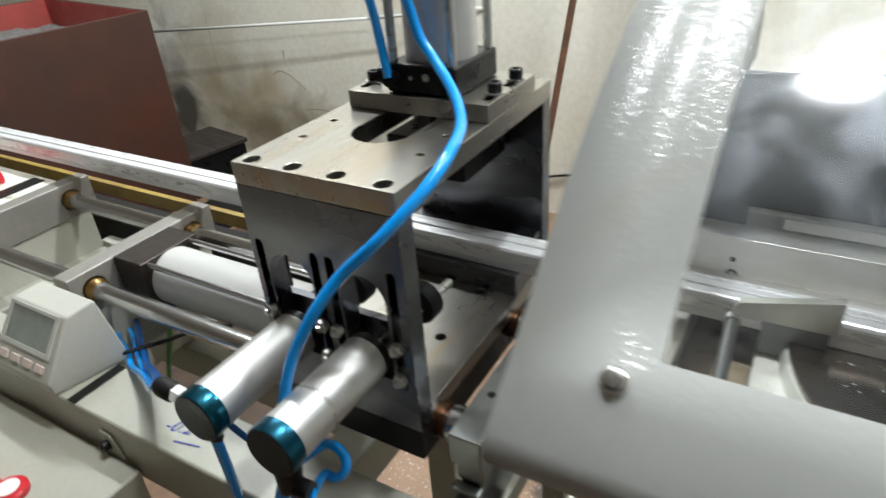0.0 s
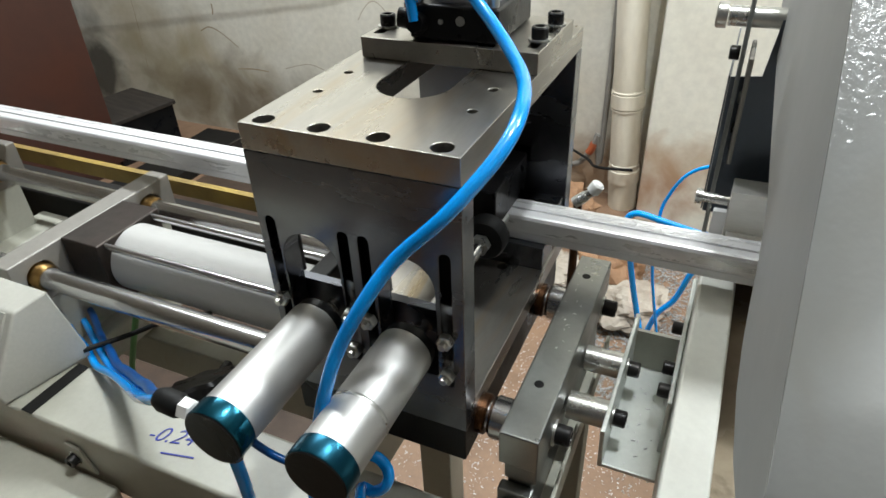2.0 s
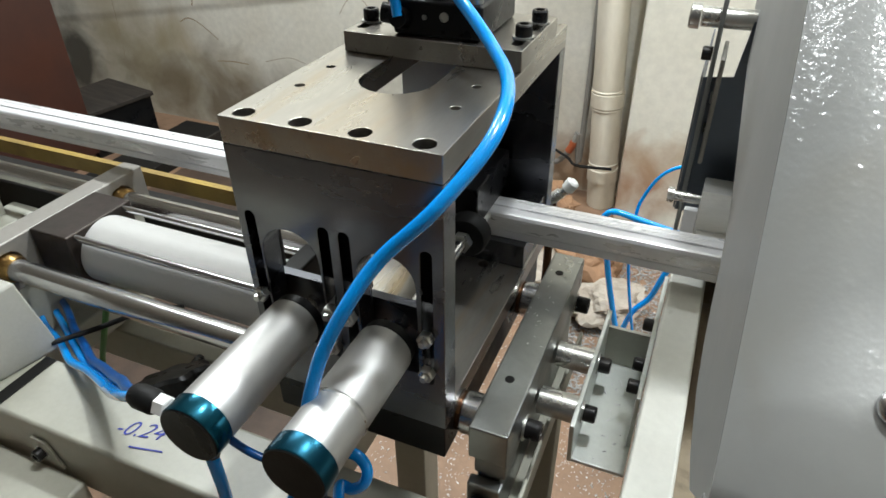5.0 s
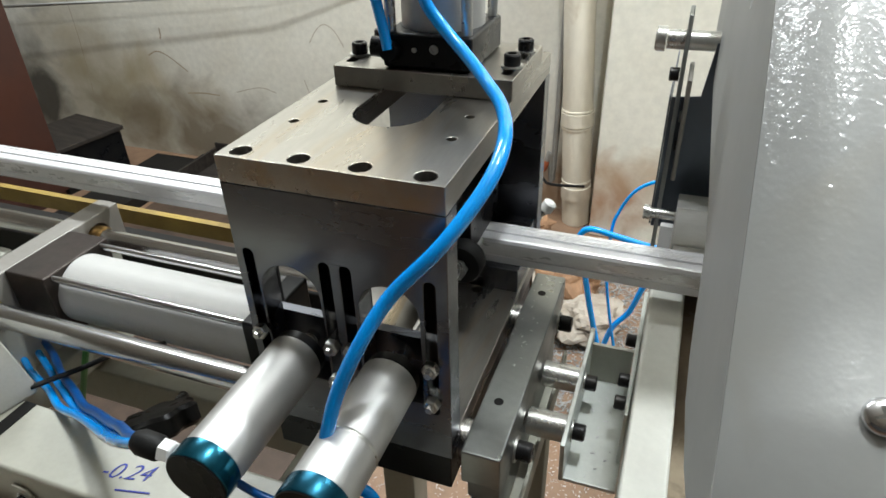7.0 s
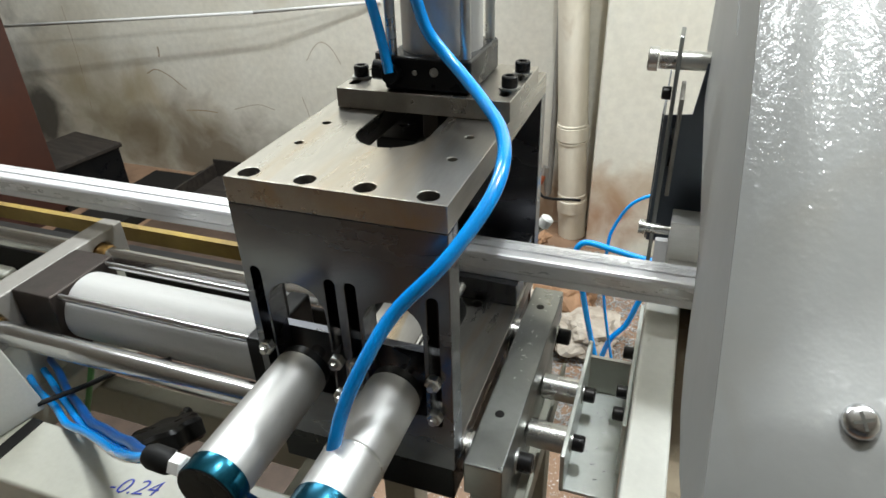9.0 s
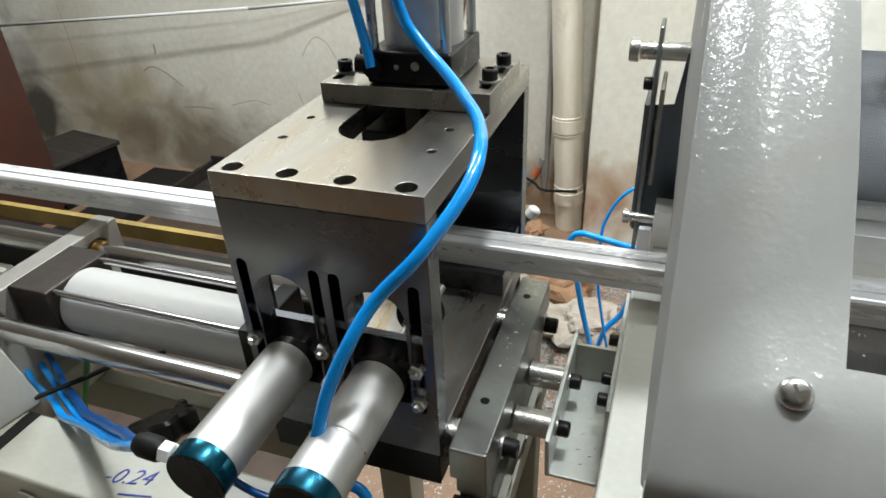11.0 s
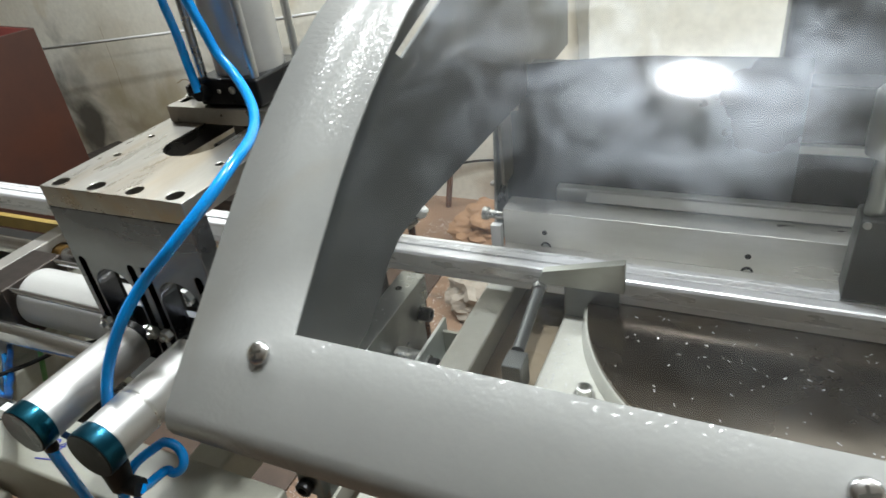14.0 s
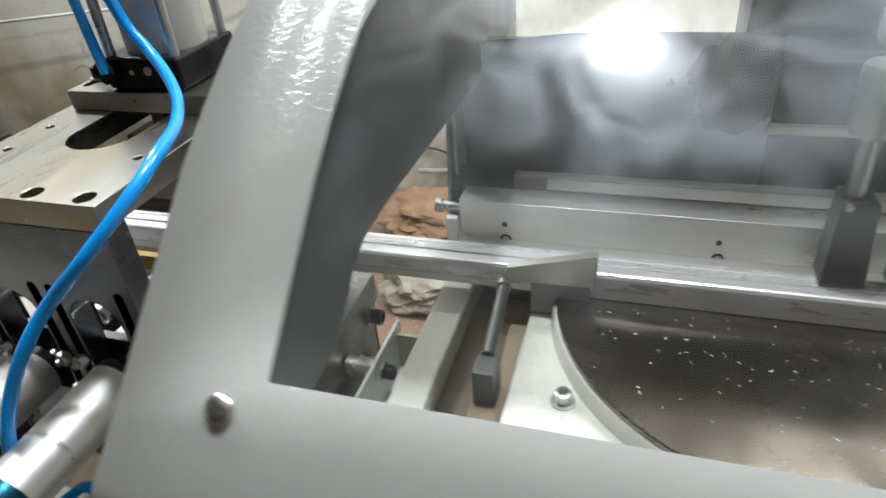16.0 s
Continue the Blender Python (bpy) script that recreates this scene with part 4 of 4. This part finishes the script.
def build_guard():
    g = thing("saw_guard", "grey painted sheet steel saw guard with acrylic window", "guard", (0, 0, 0))
    xs = [0.1635, 0.2165, 0.69, 0.75]
    # lower lip folded back under the front edge, then the curve; the window starts at row w0
    pts = [(-0.172, 1.0455), (-0.178, 1.0458), (-0.1818, 1.0485), (-0.1834, 1.0535), (-0.1829, 1.0585), (-0.1798, 1.063)] + [(-0.163, 1.0777), (-0.148, 1.0903)] + CURVE[3:]
    w0, w1 = 7, len(pts) - 4
    bm = bmesh.new()
    grid = [[bm.verts.new((x, y, z)) for x in xs] for y, z in pts]
    for i in range(len(pts) - 1):
        for j in range(3):
            if j == 1 and w0 <= i < w1:
                continue
            bm.faces.new((grid[i][j], grid[i][j + 1], grid[i + 1][j + 1], grid[i + 1][j]))
    sh = part("shell", bm, GREY, g)
    so = sh.modifiers.new("thick", "SOLIDIFY")
    so.thickness, so.offset = 0.002, -1
    # window sheet under the shell
    bm = bmesh.new()
    rows = [[bm.verts.new((x, y + 0.003, z - 0.0045)) for x in (0.2, 0.71)] for y, z in pts[w0 - 1:w1 + 2]]
    for a, b in zip(rows, rows[1:]):
        bm.faces.new((a[0], a[1], b[1], b[0]))
    wn = part("window", bm, ACRYLIC, g, "clear scratched acrylic window")
    wn.visible_shadow = False
    # side panels
    top = [(y + 0.004, z - 0.004) for y, z in CURVE]
    side = top[1:] + [(0.5, 1.03), (0.3, 1.0245), (0.16, 1.027), (0.07, 1.029), (0.03, 1.026), (0.008, 1.016), (-0.01, 1.0), (-0.03, 0.988), (-0.06, 0.984), (-0.11, 0.994), (-0.14, 1.008), (-0.165, 1.035), (-0.178, 1.049), (-0.1795, 1.056), (-0.176, 1.0605)]
    slit = [(0.062, 1.146), (0.069, 1.14), (0.15, 1.164), (0.145, 1.173)]
    part("side_panel", plate(side, [slit], 0.0015, YZ(0.164)), GREY_FLANK, g)
    # Thin dark sheet added to carry the inside shade; the panel has no lining.
    part("lining", plate(side, [slit], 0.001, YZ(0.1657)), GREY_SHADE, g, "inner face of the side panel, darkened as shade")
    part("side_panel", plate(side, [], 0.002, YZ(0.745)), GREY_SHADE, g)
    n = Vector((0, -0.645, 0.765)).normalized()
    for x, y, z in ((0.203, -0.1562, 1.0834), (0.4225, -0.1562, 1.0834), (0.64, -0.1562, 1.0834), (0.192, 0.06, 1.2108)):
        ax = n if y < 0 else Vector((0, -0.2, 0.98)).normalized()
        s = part("pan_screw", lathe((x, y, z), ax, [(0, 0.0046), (0.0004, 0.0053), (0.0012, 0.0054), (0.0022, 0.0049), (0.003, 0.0039), (0.0034, 0.0026), (0.0035, 0.001)], 28), CHROME, g, "bright cross-head screw")
        q = ax.to_track_quat("Z", "Y").to_matrix().to_4x4()
        for a in (20, 110):
            part("cross_slot", box(-0.0028, 0.0028, -0.0005, 0.0005, 0.0026, 0.0036), BLOCK, s).matrix_local = Matrix.Translation((x, y, z)) @ q @ pose(0, 0, 0, 0, 0, a)
    return g


def build_saw():
    t = thing("saw_table", "cream painted cast saw table with a raised rim", "table", (0, 0, 0))
    part("bed", box(0.236, 0.9, -0.06, 0.3305, 0.76, 0.84), WHITE_RAIL, t, bevel=0.003)
    part("rim", box(0.1412, 0.1735, -0.06, 0.3305, 0.68, 0.84), WHITE_RAIL, t, "chipped white painted rim", bevel=0.003)
    part("channel", box(0.1737, 0.2358, -0.06, 0.3305, 0.76, 0.812), OILY, t, "oily brown coolant channel")
    part("channel_rail", box(0.205, 0.2356, -0.06, 0.2, 0.8122, 0.828), OILY, t, bevel=0.002)
    part("base", box(0.17, 0.9, 0.04, 0.6, 0.0, 0.7595), CREAM, t, bevel=0.006)
    part("bolt", lathe((0.2815, 0.0985, 0.84), (0, 0, 1), [(0, 0.0098), (0.0014, 0.0098), (0.0016, 0.0066), (0.0105, 0.0066), (0.0112, 0.005), (0.0113, 0.0036), (0.006, 0.0034)], 24), ZINC, t)
    part("turntable", lathe((0.4634, 0.228, 0.8552), (0, 0, 1), [(0, 0.204), (0.0045, 0.204), (0.0055, 0.203)], 120), DISC, t, "oily brown round table plate")
    part("turntable_seat", lathe((0.4634, 0.228, 0.8402), (0, 0, 1), [(0, 0.209), (0.012, 0.2075), (0.0148, 0.2055)], 120), WHITE_RAIL, t)
    part("rear_wall", box(0.155, 0.9, 0.331, 0.6, 0.76, 0.85), CREAM, t, bevel=0.004)
    f = thing("saw_fence", "worn aluminium fence with socket screws behind the bar", "fence", (0, 0, 0))
    part("back_bar", box(0.1525, 0.9, 0.271, 0.302, 0.866, 0.917), FENCE, f, bevel=0.0008)
    part("rail", box(0.2, 0.9, 0.315, 0.3265, 0.9, 0.926), ALU, f, bevel=0.001)
    # Strip added and tilted so that the bulb draws a bright line on it.
    part("lip", plate([(0.3025, 0.9175), (0.3135, 0.9235), (0.313, 0.9245), (0.302, 0.9185)], [], 0.5, YZ(0.235)), ALU, f)
    part("foot", box(0.155, 0.9, 0.272, 0.329, 0.8402, 0.8655), FENCE, f)
    part("ledge", box(0.155, 0.9, 0.2395, 0.2705, 0.8616, 0.8765), FENCE, f, bevel=0.0008)
    for x in (0.1995, 0.3985, 0.594):
        part("socket_screw", lathe((x, 0.2712, 0.876), (0, -1, 0), [(0, 0.0056), (0.0012, 0.0056), (0.0013, 0.005)], 24), OXIDE, f)
        part("screw_head", lathe((x, 0.2698, 0.876), (0, -1, 0), [(0, 0.004), (0.001, 0.004), (0.0012, 0.0036), (0.0012, 0.0018), (0.0004, 0.0016)], 24), ZINC, f)
        part("dowel", lathe((x - 0.001, 0.2712, 0.893), (0, -1, 0), [(0, 0.003), (0.0005, 0.0028)], 16), OXIDE, f)
    w = thing("clamp_wedge", "grey steel wedge block pressing the bar on a screw rod", "clamp", (0, 0, 0))
    bm = bmesh.new()
    lo = [(0.21, 0.2, 0.877), (0.295, 0.2, 0.879), (0.295, 0.2085, 0.879), (0.21, 0.2085, 0.877)]
    hi = [(0.216, 0.2, 0.892), (0.295, 0.2, 0.913), (0.295, 0.2085, 0.914), (0.216, 0.2085, 0.893)]
    a, b = [bm.verts.new(p) for p in lo], [bm.verts.new(p) for p in hi]
    for i in range(4):
        bm.faces.new((a[i], a[(i + 1) % 4], b[(i + 1) % 4], b[i]))
    bm.faces.new(a[::-1])
    bm.faces.new(b)
    part("block", bm, WEDGE, w, bevel=0.001)
    part("screw_rod", rod((0.213, 0.1995, 0.872), (0.217, 0.116, 0.8612), 0.0058, seg=24), WEDGE_BAR, w)
    part("knob", rod((0.2126, 0.202, 0.8726), (0.213, 0.196, 0.8717), 0.0078, seg=24), ZINC, w)
    # Dark foot added to hold up the block, where only shadow shows.
    part("foot", box(0.237, 0.29, 0.2035, 0.2083, 0.8405, 0.8785), WEDGE_BAR, w)
    part("screw_block", box(0.2085, 0.2275, 0.092, 0.1155, 0.8282, 0.863), WEDGE_BAR, w, bevel=0.002)
    h = thing("blade_housing", "blue-grey sheet metal blade housing behind the fence", "housing", (0, 0, 0))
    part("front_sheet", plate([(0.13, 0.861), (0.43, 0.861), (0.428, 1.065), (0.3, 1.066), (0.25, 1.064), (0.162, 1.056), (0.156, 1.006), (0.13, 1.003)], [], 0.0012, XZ(0.3305)), HOUSING, h)
    part("top_sheet", box(0.17, 0.427, 0.334, 0.352, 1.052, 1.055), HOUSING, h)
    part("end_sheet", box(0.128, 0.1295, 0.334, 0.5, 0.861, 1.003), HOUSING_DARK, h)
    part("motor", box(0.405, 0.64, 0.4005, 0.5, 0.861, 1.115), HOUSING_DARK, h, bevel=0.006)
    part("motor_cap", box(0.46, 0.6, 0.42, 0.49, 1.1155, 1.15), HOUSING_DARK, h, bevel=0.006)
    part("side_rail", box(0.4305, 0.75, 0.352, 0.36, 0.966, 0.974), WHITE_RAIL, h)
    part("dark_cover", box(0.405, 0.75, 0.3605, 0.4, 0.861, 1.03), BLACK, h, bevel=0.003)
    v = thing("holding_clamp", "dull grey vertical holding clamp with a steel rod", "clamp", (0.488, 0.235, 0))
    part("shoe", plate([(-0.017, 0.8915), (0.017, 0.8915), (0.009, 0.97), (-0.016, 0.97)], [], 0.03, XZ(-0.014)), WEDGE_BAR, v, bevel=0.002)
    part("rod", rod((-0.0065, 0, 0.9702), (-0.0075, 0, 1.019), 0.0075, seg=24), BLOCK, v)
    part("set_screw", lathe((-0.0115, -0.0142, 0.966), (0, -1, 0), [(0, 0.0032), (0.002, 0.0028)], 16), ZINC, v)
    part("cup", lathe((-0.0075, 0, 1.0192), (0, 0, 1), [(0, 0.011), (0.002, 0.0155), (0.01, 0.017), (0.05, 0.017), (0.053, 0.015)], 36), BLOCK, v)
    part("guide_column", box(0.034, 0.058, -0.012, 0.012, 0.8915, 1.085), WEDGE_BAR, v, bevel=0.002)
    part("bridge", box(-0.02, 0.056, -0.01, 0.01, 1.0853, 1.11), WEDGE_BAR, v, bevel=0.002)
    part("column_collar", box(0.031, 0.061, -0.014, 0.0125, 0.975, 0.992), BLOCK, v, bevel=0.001)
    k = thing("saw_cable", "black cable with a plug hanging before the saw head", "cable", (0, 0, 0))
    part("cable", tube([(0.506, 0.178, 0.985), (0.5055, 0.165, 0.972), (0.504, 0.13, 0.953), (0.507, 0.08, 0.918), (0.511, 0.045, 0.888), (0.514, 0.02, 0.862), (0.515, 0.0, 0.846)], 0.0047, 12), RUBBER, k)
    part("plug", lathe((0.505, 0.178, 0.972), (-0.08, 0.0, 1), [(0, 0.006), (0.003, 0.011), (0.012, 0.014), (0.036, 0.015), (0.04, 0.012)], 20), RUBBER, k)
    # guard's pivot arm beside the fence
    a = thing("pivot_arm", "grey steel pivot arm with pins carrying the guard", "arm", (0, 0, 0))
    part("arm_plate", plate([(0.36, 1.075), (0.345, 1.085), (0.328, 1.08), (0.314, 1.05), (0.297, 0.93), (0.285, 0.86), (0.325, 0.855), (0.352, 0.95), (0.368, 1.05)], [], 0.004, YZ(0.134)), BLOCK, a, bevel=0.001)
    part("pivot_pin", rod((0.118, 0.34, 1.055), (0.1663, 0.34, 1.055), 0.009, seg=28), ZINC, a)
    part("pivot_head", lathe((0.117, 0.34, 1.055), (-1, 0, 0), [(0, 0.0115), (0.008, 0.0115), (0.0095, 0.01)], 28), ZINC, a)
    part("link_plate", box(0.142, 0.146, 0.30, 0.36, 0.93, 1.03), CROSS, a, bevel=0.001)
    cap_screw((0.1335, 0.335, 1.024), (-1, 0, 0), 0.0065, 0.009, a, washer=False)
    for z in (0.955, 0.985):
        part("rivet", lathe((0.1418, 0.33, z), (-1, 0, 0), [(0, 0.006), (0.002, 0.005)], 16), ZINC, a)
    part("stop_pin", rod((0.128, 0.29, 0.898), (0.16, 0.29, 0.898), 0.005, seg=20), ZINC, a)
    part("stop_head", lathe((0.128, 0.29, 0.898), (-1, 0, 0), [(0, 0.0075), (0.006, 0.0075)], 20), ZINC, a)
    part("valve_body", box(0.14, 0.152, 0.262, 0.27, 0.83, 0.9), ALU, a, bevel=0.001)


# ---- small things about the machine ----
def build_small():
    h = thing("hand_knob", "black lobed plastic hand knob under the feeder", "knob", (-0.321, 0.03, 0.706))
    bm = bmesh.new()
    rings = []
    for dz, s in ((-0.012, 0.9), (-0.008, 1.0), (0.008, 1.0), (0.012, 0.88)):
        rings.append([bm.verts.new((0.039 * s * (1 + 0.12 * math.cos(7 * a)) * math.cos(a), 0.039 * s * (1 + 0.12 * math.cos(7 * a)) * math.sin(a), dz)) for a in [6.2832 * i / 56 for i in range(56)]])
    for p, q in zip(rings, rings[1:]):
        for i in range(56):
            bm.faces.new((p[i], p[(i + 1) % 56], q[(i + 1) % 56], q[i]))
    bm.faces.new(rings[0][::-1])
    bm.faces.new(rings[-1])
    part("grip", bm, BLACK, h).matrix_local = pose(0.004, 0, 0.006, -28, -12, 30)
    part("spindle", rod((0.0, 0.01, -0.005), (-0.02, 0.06, -0.02), 0.006, seg=12), BLACK, h)
    g = thing("earth_wire", "green wire hanging under the feeder", "wire", (0, 0, 0))
    part("wire", tube([(-0.41, 0.06, 0.79), (-0.43, 0.06, 0.749), (-0.455, 0.062, 0.7), (-0.475, 0.064, 0.66), (-0.49, 0.066, 0.62)], 0.0035, 10), GREEN, g)
    k = thing("signal_cable", "thin black cable from the console to the feeder", "cable", (0, 0, 0))
    part("cable", tube([(-0.425, -0.01, 0.765), (-0.4, 0.03, 0.763), (-0.37, 0.06, 0.77), (-0.33, 0.08, 0.775)], 0.0028, 10), RUBBER, k)
    # behind the bar: air valve, hoses, paper, box
    v = thing("air_valve", "brass air valve with a white tip behind the bar", "valve", (0.012, 0.335, 0.0))
    part("body", rod((-0.016, -0.004, 0.842), (-0.004, 0.0, 0.852), 0.0065, seg=20), ZINC, v)
    part("stem", rod((-0.004, 0.0, 0.852), (0.002, 0.0, 0.857), 0.005, seg=16), ZINC, v)
    part("tip", lathe((0.002, 0.0, 0.857), (0.5, 0.05, 0.86), [(0, 0.005), (0.002, 0.0075), (0.012, 0.0075), (0.014, 0.005)], 20), STRAP, v, "white knurled tip")
    part("stand", rod((-0.012, -0.002, 0.0), (-0.012, -0.002, 0.842), 0.005, seg=10), BRONZE, v)
    p = thing("rusty_pipe", "rusty brown steel pipe standing near the wall", "pipe", (-0.678, 1.82, 0))
    part("pipe", rod((0, 0, 0), (0.4785, 0, 2.9), 0.012, seg=16), RUST, p)
    for pts, r in (([(0.45, 0.61, 0.72), (0.3, 0.8, 0.67), (0.157, 0.9, 0.643), (0.121, 0.9, 0.64), (0.085, 0.9, 0.614), (0.06, 0.9, 0.564), (0.05, 0.9, 0.51), (0.054, 0.92, 0.36), (0.1, 0.96, 0.1), (0.12, 1.0, 0.004)], 0.0036),
                   ([(0.47, 0.61, 0.6), (0.3, 0.8, 0.54), (0.16, 0.88, 0.503), (0.129, 0.88, 0.505), (0.063, 0.88, 0.517), (0.008, 0.88, 0.525), (-0.012, 0.88, 0.503), (-0.003, 0.88, 0.474), (0.013, 0.88, 0.385), (0.035, 0.88, 0.29), (0.08, 0.9, 0.1), (0.1, 0.95, 0.006)], 0.0066),
                   ([(0.49, 0.61, 0.5), (0.3, 0.85, 0.45), (0.157, 0.95, 0.393), (0.132, 0.95, 0.36), (0.109, 0.95, 0.282), (0.075, 0.95, 0.223), (0.05, 0.97, 0.1), (0.03, 1.02, 0.006)], 0.0066)):
        b = thing("air_line", "blue air hose looping behind the saw", "hose", (0, 0, 0), "air lines behind the saw")
        part("hose", tube(pts, r), BLUE, b)
    for at, sz, m, seed in (((-0.27, 1.24, 0.0), 0.15, PAPER, 5), ((-0.37, 1.62, 0.0), 0.17, CARD, 8)):
        c = thing("paper_bag", "crumpled paper bag lying near the wall", "bag", at)
        bm = bmesh.new()
        bmesh.ops.create_icosphere(bm, subdivisions=4, radius=1)
        for vv in bm.verts:
            n = 1 + 0.4 * noise.noise(vv.co * 1.6 + Vector((seed, 1, 0))) + 0.2 * noise.noise(vv.co * 5 + Vector((seed, 0, 0)))
            vv.co = (vv.co.x * sz * n, vv.co.y * sz * 0.8 * n, 0.06 + vv.co.z * 0.075 * n)
        part("sheet", bm, m, c, smooth=False)
    c = thing("paper_bag", "crumpled brown paper bag lying on the floor", "bag", (-0.1, 1.36, 0.0))
    bm = bmesh.new()
    bmesh.ops.create_icosphere(bm, subdivisions=4, radius=1)
    for vv in bm.verts:
        n = 1 + 0.35 * noise.noise(vv.co * 1.5 + Vector((3, 1, 0))) + 0.15 * noise.noise(vv.co * 5)
        vv.co = (vv.co.x * 0.11 * n, vv.co.y * 0.1 * n, 0.075 + vv.co.z * 0.085 * n)
    part("sheet", bm, CARD, c, smooth=False)
    w = thing("paper_scrap", "crumpled pale paper lying on the floor", "paper", (-0.01, 1.2, 0.0))
    bm = bmesh.new()
    bmesh.ops.create_icosphere(bm, subdivisions=4, radius=1)
    for vv in bm.verts:
        n = 1 + 0.45 * noise.noise(vv.co * 1.8) + 0.2 * noise.noise(vv.co * 5)
        vv.co = (vv.co.x * 0.11 * n, vv.co.y * 0.1 * n, 0.045 + vv.co.z * 0.05 * n)
    part("sheet", bm, PAPER, w, smooth=False)
    r = thing("bottle_lid", "red plastic lid lying on the control cabinet", "lid", (-0.449, -0.191, 0.7053))
    part("cap", lathe((0, 0, 0), (0, 0, 1), [(0, 0.02), (0.012, 0.02), (0.016, 0.016)], 28), RED, r)
    lid2 = thing("bottle_lid", "red and white plastic lid lying on the control cabinet", "lid", (-0.413, -0.178, 0.7053))
    part("cap", lathe((0, 0, 0), (0, 0, 1), [(0, 0.019), (0.006, 0.019), (0.009, 0.016)], 28), RED, lid2)
    part("liner", lathe((0, 0, 0.0092), (0, 0, 1), [(0, 0.012), (0.0006, 0.012)], 24), STRAP, lid2, "white liner")
    pen = thing("marker_pen", "white marker pen with a black cap on the cabinet", "pen", (-0.561, -0.141, 0.7145))
    part("barrel", rod((-0.09, 0.02, 0), (-0.012, 0.003, 0), 0.009, seg=20), STRAP, pen)
    part("cap", lathe((-0.012, 0.003, 0), (1, -0.22, 0), [(0, 0.0092), (0.02, 0.0085), (0.024, 0.006)], 20), BLACK, pen, "black cap")
    q = thing("red_tray", "red plastic piece behind the feeder plate", "piece", (-0.98, 0.13, 0.8325))
    part("body", box(-0.06, 0.05, -0.02, 0.03, 0, 0.02), RED, q, bevel=0.004)
    s = thing("feed_table", "white sheet metal feeder cover with a black strip", "cover", (0, 0, 0))
    part("cover", box(-1.5, -0.8515, 0.0, 0.2, 0.8, 0.832), WHITE_RAIL, s, bevel=0.002)
    part("strip", box(-0.9, -0.87, 0.01, 0.19, 0.8323, 0.834), BLACK, s)


def build_chips():
    """Bright metal chips scattered on floor, table and tray, too many to count."""
    rnd = random.Random(4)
    def scatter(name, n, x0, x1, y0, y1, z, s, label, material):
        vs, fs = [], []
        for _ in range(n):
            x, y, a = rnd.uniform(x0, x1), rnd.uniform(y0, y1), rnd.uniform(0, 6.28)
            l, w, t = s * rnd.uniform(0.5, 1.6), s * rnd.uniform(0.15, 0.45), rnd.uniform(0.1, 0.6) * s
            ca, sa = math.cos(a), math.sin(a)
            k = len(vs)
            for u, v, h in ((-l, -w, 0), (l, -w, 0.3 * t), (l, w, t), (-l, w, 0.7 * t), (0, 0, 1.3 * t)):
                vs.append((x + u * ca - v * sa, y + u * sa + v * ca, z + h))
            fs += [(k, k + 1, k + 4), (k + 1, k + 2, k + 4), (k + 2, k + 3, k + 4), (k + 3, k, k + 4)]
        me = bpy.data.meshes.new(name)
        me.from_pydata(vs, [], fs)
        me.materials.append(material)
        tagged(new(name, me), label, "metal chips", kind="stuff")
    scatter("floor_chips", 12000, -0.7, 0.55, 0.05, 1.72, 0.0012, 0.002, "bright aluminium chips scattered over the floor", ALU)
    scatter("swarf_chips", 9000, -0.15, 0.5, 0.8, 1.72, 0.002, 0.0052, "grey swarf chips lying thick behind the saw", FLUFF)
    scatter("table_chips", 90, 0.3, 0.6, 0.08, 0.2, 0.8609, 0.0013, "tiny aluminium chips on the saw table", ALU)
    scatter("bed_chips", 120, 0.239, 0.285, 0.09, 0.19, 0.8402, 0.0011, "tiny aluminium chips on the cream table", ALU)
    scatter("tray_chips", 40, 0.098, 0.135, 0.04, 0.19, 0.7448, 0.0014, "tiny aluminium chips in the bracket tray", ALU)
    scatter("block_chips", 22, 0.028, 0.055, 0.1, 0.24, 0.8302, 0.0012, "tiny aluminium chips on the end block", ALU)


build_room()
build_tube_lamps()
build_pipe()
build_bin()
build_strap()
build_feeder()
build_console()
build_end_block()
bar = build_bar()
carriage = build_carriage()
build_guard()
build_saw()
build_small()
build_chips()

# ---- what moves ----
STROKE = 0.0195


def motions():
    fed = [(0.0, 0.0), (4.4, 0.0), (5.0, STROKE * 0.4), (5.6, STROKE), (16.0, STROKE)]
    walk(bar, [(t, pose(d, 0, 0)) for t, d in fed])
    walk(carriage, [(t, pose(d, 0, 0)) for t, d in ((0.0, 0.0), (4.4, 0.0), (5.0, STROKE * 0.4), (5.6, STROKE), (11.15, STROKE), (11.5, STROKE * 0.6), (11.85, 0.0), (16.0, 0.0))])
    for r in rams[:2]:
        walk(r, [(t, pose(0, d, 0)) for t, d in ((0.0, 0.0), (1.28, 0.0), (1.34, 0.035), (1.4, 0.068), (1.5, 0.075), (8.8, 0.075), (8.9, 0.065), (9.05, 0.0), (16.0, 0.0))])
    # the long hose hangs slacker while the carriage is forward
    knee, line = Vector((0.0105, 0.08, 1.071)), Vector((0.295, -0.796, 0.53))
    swung = lambda a: Matrix.Translation(knee) @ Matrix.Rotation(radians(a), 4, line) @ Matrix.Translation(-knee)
    walk(rams[3], [(t, swung(a)) for t, a in ((0.0, 0.0), (4.4, 0.0), (5.6, 2.5), (11.15, 2.5), (11.85, 0.0), (16.0, 0.0))])
    walk(rams[2], [(t, pose(0, 0, d)) for t, d in ((0.0, 0.0), (1.45, 0.0), (1.6, -0.045), (1.7, -0.075), (1.8, -0.0863), (8.35, -0.0863), (8.5, -0.05), (8.65, 0.0), (16.0, 0.0))])


motions()
